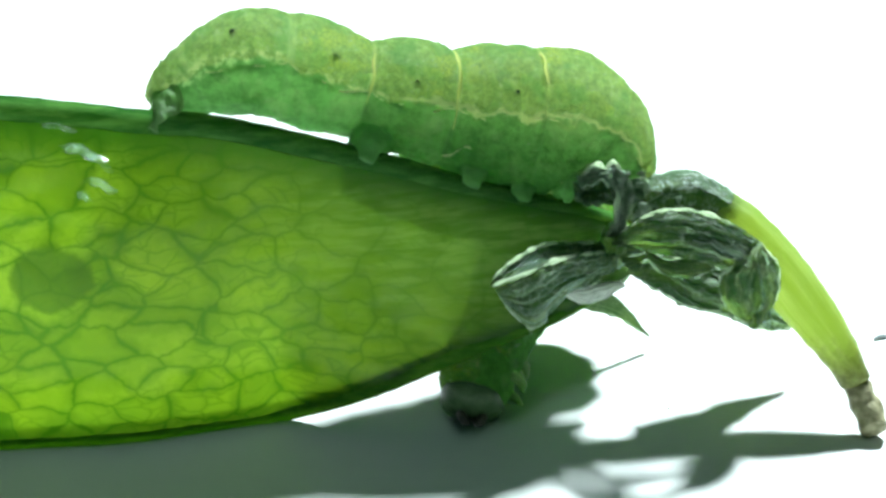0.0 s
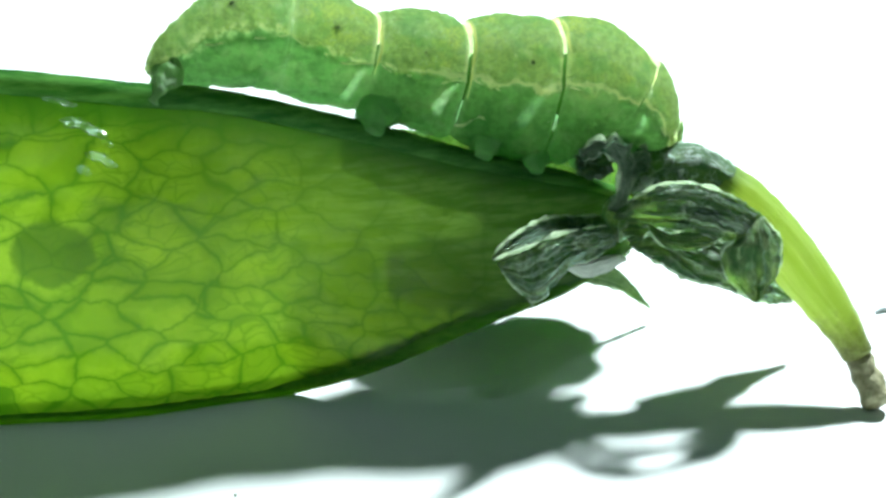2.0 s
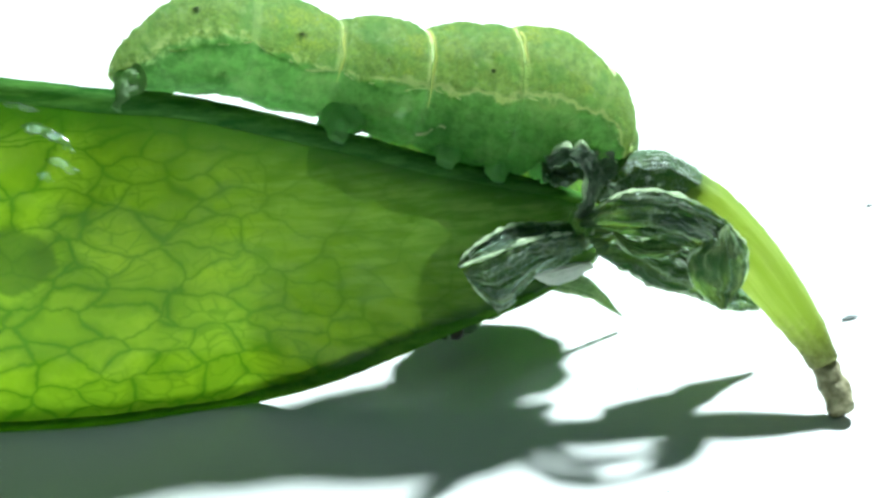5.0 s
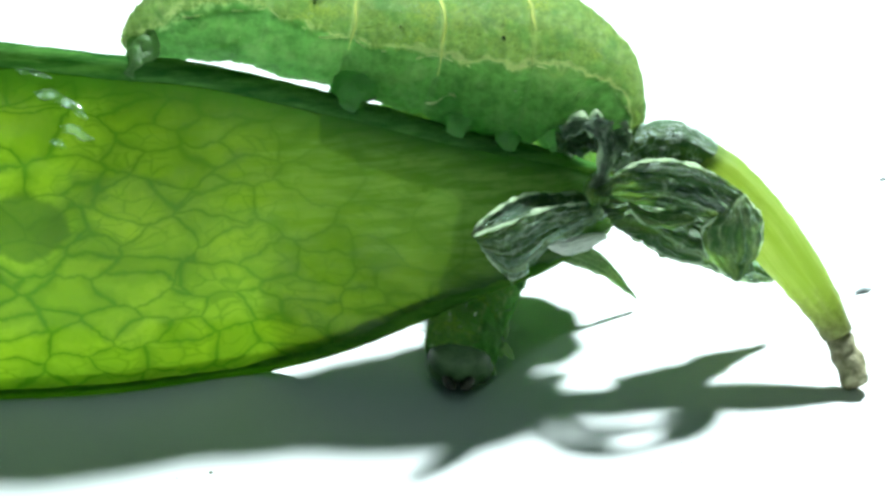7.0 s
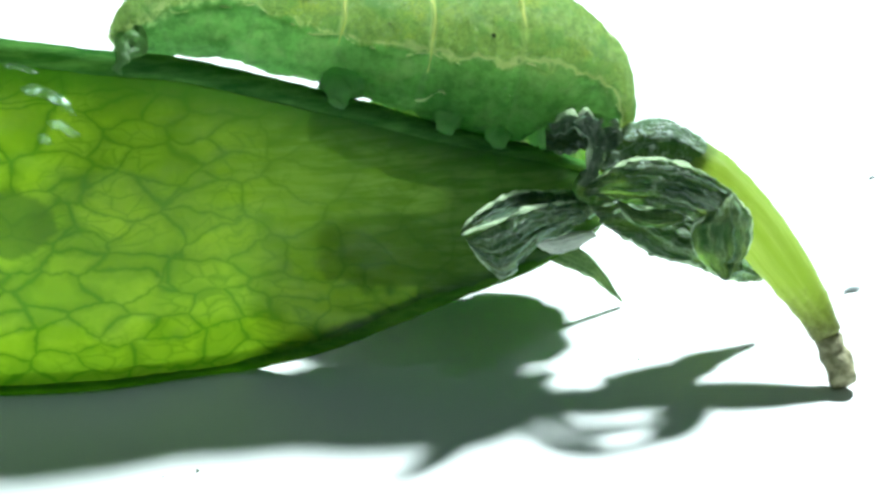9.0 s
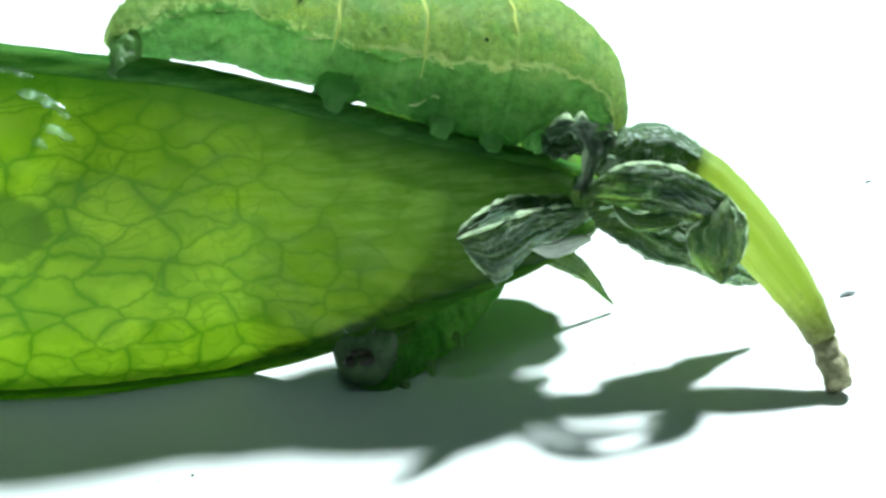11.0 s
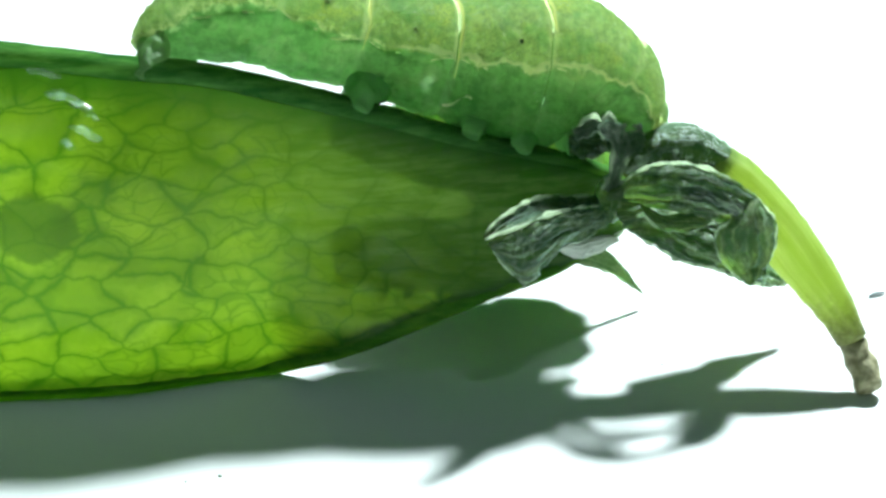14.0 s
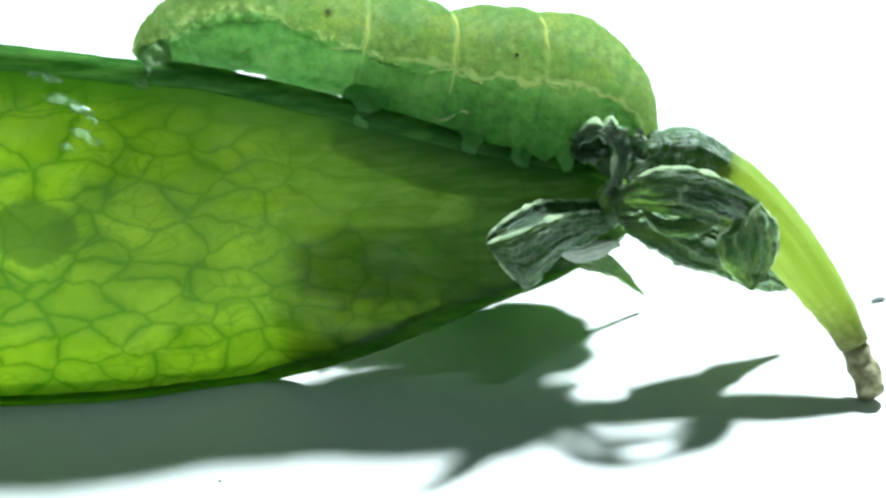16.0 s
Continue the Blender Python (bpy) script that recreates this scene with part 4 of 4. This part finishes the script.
def barrel(length, r, depth=1.0, seed=0.0, grain=0.05):
    """A ring about its own middle, long axis x."""
    def f(a, b):
        s = 2 * a - 1
        rr = r * (math.sqrt(max(0.0, 1 - s ** 4)) * 0.55 + 0.45 * (1 - s ** 8)) if abs(s) < 1 else 0.0
        th = 2 * math.pi * b
        up, out = -math.cos(th), -math.sin(th)
        k = 1 + 0.05 * math.exp(-((abs(b - 0.5) - 0.27) / 0.03) ** 2)
        x = s * length / 2
        k += wob(x + seed, out * 2, up * 2, 0.9, 0.06) + wob(x + seed, out * 2, up * 2, 3.5, grain)
        return x, out * rr * k * depth, up * rr * k
    return grid(f, 18, 40, True)


def make_lower_caterpillar():
    c = thing("caterpillar", POD, "green caterpillar with dark head hanging below the pod", "caterpillar", "caterpillars")
    for i in range(len(HIND) - 1):
        p, q = np.array(HIND[i]), np.array(HIND[i + 1])
        mid, way = (p + q) / 2, unit(q[:3] - p[:3])
        ob = part("body_segment", barrel(np.linalg.norm(q[:3] - p[:3]) * 1.5, mid[3], 0.95, i * 3.1), SKIN_UNDER, c)
        ob.matrix_local = aim(mid[:3], way)
    chain = []
    for i in range(6):
        ob = part("front_segment", barrel(4.2 - 0.1 * i, 2.5 - 0.1 * i, 0.95, 20 + i * 2.7), SKIN_UNDER, c)
        if i > 2:
            for sgn in (-1, 1):
                part("leg", tube([(0.1, sgn * 0.8, -1.8), (0.3, sgn * 0.9, -2.3), (0.6, sgn * 0.85, -2.75)], [0.34, 0.24, 0.06], 10, 10, 0.03), LEG_DIM, ob, "short pale jointed leg")
        rnd = random.Random(40 + i)
        roots = []
        for k in range(7):
            th = rnd.uniform(0, 2 * math.pi)
            r = 2.42 - 0.1 * i
            roots.append(((rnd.uniform(-0.8, 0.8), math.cos(th) * r * 0.95, math.sin(th) * r), (0.1, math.cos(th), math.sin(th))))
        hairs(ob, roots, 0.75, 60 + i)
        chain.append(ob)
    head = part("head", ball((0, 0, 0), 1.344, 1.728, 1.664, 16, 20, 0.051), HEAD, c, "shiny dark green-brown head capsule")
    for sgn in (-1, 1):
        part("cheek", ball((0.32, sgn * 0.794, 0.32), 1.088, 0.96, 1.216, 10, 14, 0.038), HEAD, head)
        part("jaw", tube([(0.96, sgn * 0.64, -0.704), (1.472, sgn * 0.448, -0.96), (1.664, sgn * 0.077, -1.088)], [0.282, 0.256, 0.077], 8, 10, 0.051), JAW, head, "black jaw")
        part("collar_line", tube([(-0.576, sgn * 0.256, 1.6), (-0.64, sgn * 1.28, 1.088), (-0.64, sgn * 1.766, 0.0), (-0.512, sgn * 1.344, -1.024)], [0.064, 0.154, 0.154, 0.051], 8, 16, 0.038), MARGIN, head, "pale line beside the head")
    part("mouth", tube([(0.96, -0.768, -0.32), (1.408, 0.0, -0.448), (0.96, 0.768, -0.32)], [0.128, 0.205, 0.128], 8, 14, 0.064), JAW, head, "black mouth line")
    hairs(head, [((1.152, -0.512, 0.64), (1, -0.384, 0.512)), ((1.152, 0.64, 0.512), (1, 0.384, 0.384)), ((0.64, 0.0, 1.536), (0.512, 0, 1))], 0.768, 77)
    chain.append(head)
    return c, chain


def aim(place, way, up=(0, 0, 1)):
    """A pose in millimetres whose x axis points along way."""
    x = unit(way)
    y = unit(np.cross(up, x))
    z = np.cross(x, y)
    m = Matrix(((x[0], y[0], z[0], place[0] * MM), (x[1], y[1], z[1], place[1] * MM), (x[2], y[2], z[2], place[2] * MM), (0, 0, 0, 1)))
    return m


lower, lower_chain = make_lower_caterpillar()


# ---- lint and specks on the paper ----
def make_lint(x, y, length, turn, r, label):
    t = thing("lint", pose(x * MM, y * MM, 0, 0, 0, turn), label, "lint", "lint on the paper")
    part("fibre", tube([(-length / 2, 0, r * 0.9), (0, length * 0.06, r * 1.2), (length / 2, 0, r * 0.9)], [r * 0.4, r, r * 0.3], 8, 16, r * 0.3), LINT, t)


make_lint(27.3, 9.4, 1.5, 25, 0.16, "small grey splinter lying on the paper")
make_lint(35.5, 31.1, 0.9, 35, 0.12, "tiny grey fibre on the paper")


def make_speck(x, y, r):
    t = thing("speck", pose(x * MM, y * MM, 0), "tiny dark speck of dirt on the paper", "speck", "specks on the paper")
    part("grain", ball((0, 0, r * 0.6), r, r * 0.8, r * 0.6, 6, 8, 0.2), DOT, t)


for x, y, r in ((12.5, -0.1, 0.08), (-9.9, -11.8, 0.09), (-3.0, 2.0, 0.05), (-4.8, 4.6, 0.05), (12.3, -10.8, 0.06), (-11.4, -12.3, 0.06)):
    make_speck(x, y, r)


# ---- what moves ----
# head of the lower caterpillar: seconds, place in the pod's frame, reach of its face
SWING = [
    (0.0, 0.9, -3.25, 1.62, (-0.25, -0.45, -0.85)),
    (0.4, 1.1, -1.25, 1.92, (-0.35, -0.4, -0.8)),
    (0.8, 1.0, 2.0, 4.2, (-0.8, -0.2, -0.4)),
    (1.5, -0.4, 3.4, 4.6, (-0.9, -0.1, -0.2)),
    (2.5, -1.6, 3.4, 4.6, (-0.95, -0.1, -0.1)),
    (3.7, -2.8, 3.7, 4.5, (-0.95, -0.1, -0.1)),
    (4.8, 2.0, 3.0, 3.4, (-0.3, -0.4, -0.8)),
    (5.4, 4.9, 0.95, 2.12, (0.3, -0.5, -0.7)),
    (5.8, 6.7, 1.15, 1.82, (0.75, -0.5, 0.4)),
    (6.2, 5.9, -0.85, 1.82, (0.85, -0.45, 0.3)),
    (6.6, 3.4, -4.65, 1.62, (0.3, -0.5, -0.7)),
    (7.0, 0.8, -4.85, 1.72, (-0.15, -0.45, -0.85)),
    (7.4, -0.6, -2.95, 1.62, (-0.5, -0.3, -0.75)),
    (7.8, 0.2, 1.8, 3.0, (-0.7, -0.2, -0.5)),
    (8.3, -2.4, 3.7, 4.5, (-0.9, -0.1, -0.2)),
    (9.4, -3.2, 3.7, 4.5, (-0.9, -0.1, -0.2)),
    (10.2, -4.0, 0.8, 2.6, (-0.9, -0.3, -0.2)),
    (10.8, -4.1, -3.15, 1.72, (-0.7, -0.45, 0.55)),
    (11.0, -3.0, -3.25, 1.67, (-0.4, -0.55, 0.72)),
    (11.2, -1.6, -2.75, 1.67, (-0.2, -0.6, 0.75)),
    (11.4, -2.1, -3.5, 1.65, (-0.25, -0.75, 0.55)),
    (11.6, -2.9, -4.55, 1.62, (-0.4, -0.88, -0.15)),
    (11.9, -2.6, -5.25, 1.57, (-0.35, -0.65, -0.6)),
    (12.2, -2.05, -3.95, 1.62, (-0.45, -0.5, -0.7)),
    (12.5, -2.4, -0.85, 1.92, (-0.7, -0.3, -0.5)),
    (12.8, -1.6, 2.6, 3.4, (-0.85, -0.2, -0.3)),
    (13.3, -1.8, 3.4, 4.6, (-0.9, -0.1, -0.2)),
    (13.9, -3.2, 3.8, 4.5, (-0.9, -0.1, -0.2)),
    (15.0, -4.4, 3.9, 4.3, (-0.9, -0.1, -0.2)),
    (16.0, -5.6, 4.0, 4.2, (-0.9, -0.1, -0.2)),
]

# front of the upper caterpillar: seconds, shift along, shift up in millimetres, nod in degrees
STRETCH = [(0.0, 0.1, 0.1, 0.0), (0.7, 0.75, 0.15, 2.0), (1.5, 1.1, 0.2, 3.0), (2.0, 1.5, 0.25, 3.0), (2.5, 1.15, 0.2, 3.0), (3.7, 1.15, 0.15, 3.0), (5.8, 0.6, 0.1, 1.0), (7.0, 0.45, 0.2, 0.0),
           (8.5, 0.5, 0.2, 0.5), (11.0, 0.3, 0.2, -1.0), (12.5, 0.5, 0.15, 0.5), (14.5, 1.0, 0.05, 2.5), (15.3, 0.65, -0.45, 1.0), (16.0, 0.4, -0.75, 0.0)]


# tip of the narrow sepal, which the lower caterpillar pushes about: seconds, place in the pod's frame
NUDGE = [(0.0, 13.71, 3.11, 0.9), (1.5, 13.8, 3.3, 0.9), (3.5, 13.85, 3.4, 0.9), (6.0, 14.2, 3.3, 0.8), (6.6, 13.9, 2.6, 0.75), (7.0, 13.7, 2.2, 0.7), (8.0, 13.45, 1.73, 0.35), (8.6, 13.6, 2.4, 0.3),
         (11.0, 13.29, 2.3, 0.4), (12.0, 12.7, 1.0, 0.15), (13.0, 13.0, 1.5, 0.15), (13.6, 12.9, 1.5, 0.15), (14.0, 13.65, 2.9, 0.9), (16.0, 13.85, 3.35, 0.9)]


def motions():
    root, rest = Vector((7.6, 1.4, 5.1)), Vector((13.71, 3.11, 0.9))
    rows = []
    for t, x, y, z in NUDGE:
        way = Vector((x, y, z)) - root
        turn = (rest - root).rotation_difference(way)
        slip = way * (1 - (rest - root).length / way.length)
        rows.append((t, Matrix.Translation((root + slip) * MM) @ turn.to_matrix().to_4x4() @ Matrix.Translation(-root * MM)))
    walk(spike, rows)
    # upper caterpillar: the hind end holds on, the rest slides forward ring by ring and sags
    for i, ring in enumerate(upper_rings):
        share = max(0.0, (CUTS[i] + CUTS[i + 1]) / 2 - 0.30) / 0.7
        x, z, r = spline(BODY, (CUTS[i] + CUTS[i + 1]) / 2)[:3]
        pivot = pose(x * MM, 0, (z - r) * MM)
        rows = []
        for t, dx, dz, nod in STRETCH:
            m = pose(dx * share * MM, 0, dz * (0.3 + 0.7 * share) * MM) @ pivot @ pose(0, 0, 0, 0, nod * share, 0) @ pivot.inverted()
            rows.append((t, m))
        walk(ring, rows)
    # lower caterpillar: head, and the rings strung between it and the body
    rows = [[] for _ in lower_chain]
    for t, x, y, z, face in SWING:
        b, h, d = np.array(FRONT), np.array((x, y, z)), unit(face)
        c1 = b + np.array((-0.3, -1.6, -2.0))
        c2 = h - d * 2.6
        for i in range(7):
            s = (0.06, 0.22, 0.38, 0.54, 0.70, 0.85, 1.0)[i]
            p = (1 - s) ** 3 * b + 3 * s * (1 - s) ** 2 * c1 + 3 * s * s * (1 - s) * c2 + s ** 3 * h
            v = 3 * (1 - s) ** 2 * (c1 - b) + 6 * s * (1 - s) * (c2 - c1) + 3 * s * s * (h - c2)
            rows[i].append((t, aim(p, v if i < 6 else d, (0.3, 0.9, 0.5))))
    for ob, r in zip(lower_chain, rows):
        walk(ob, r)


motions()
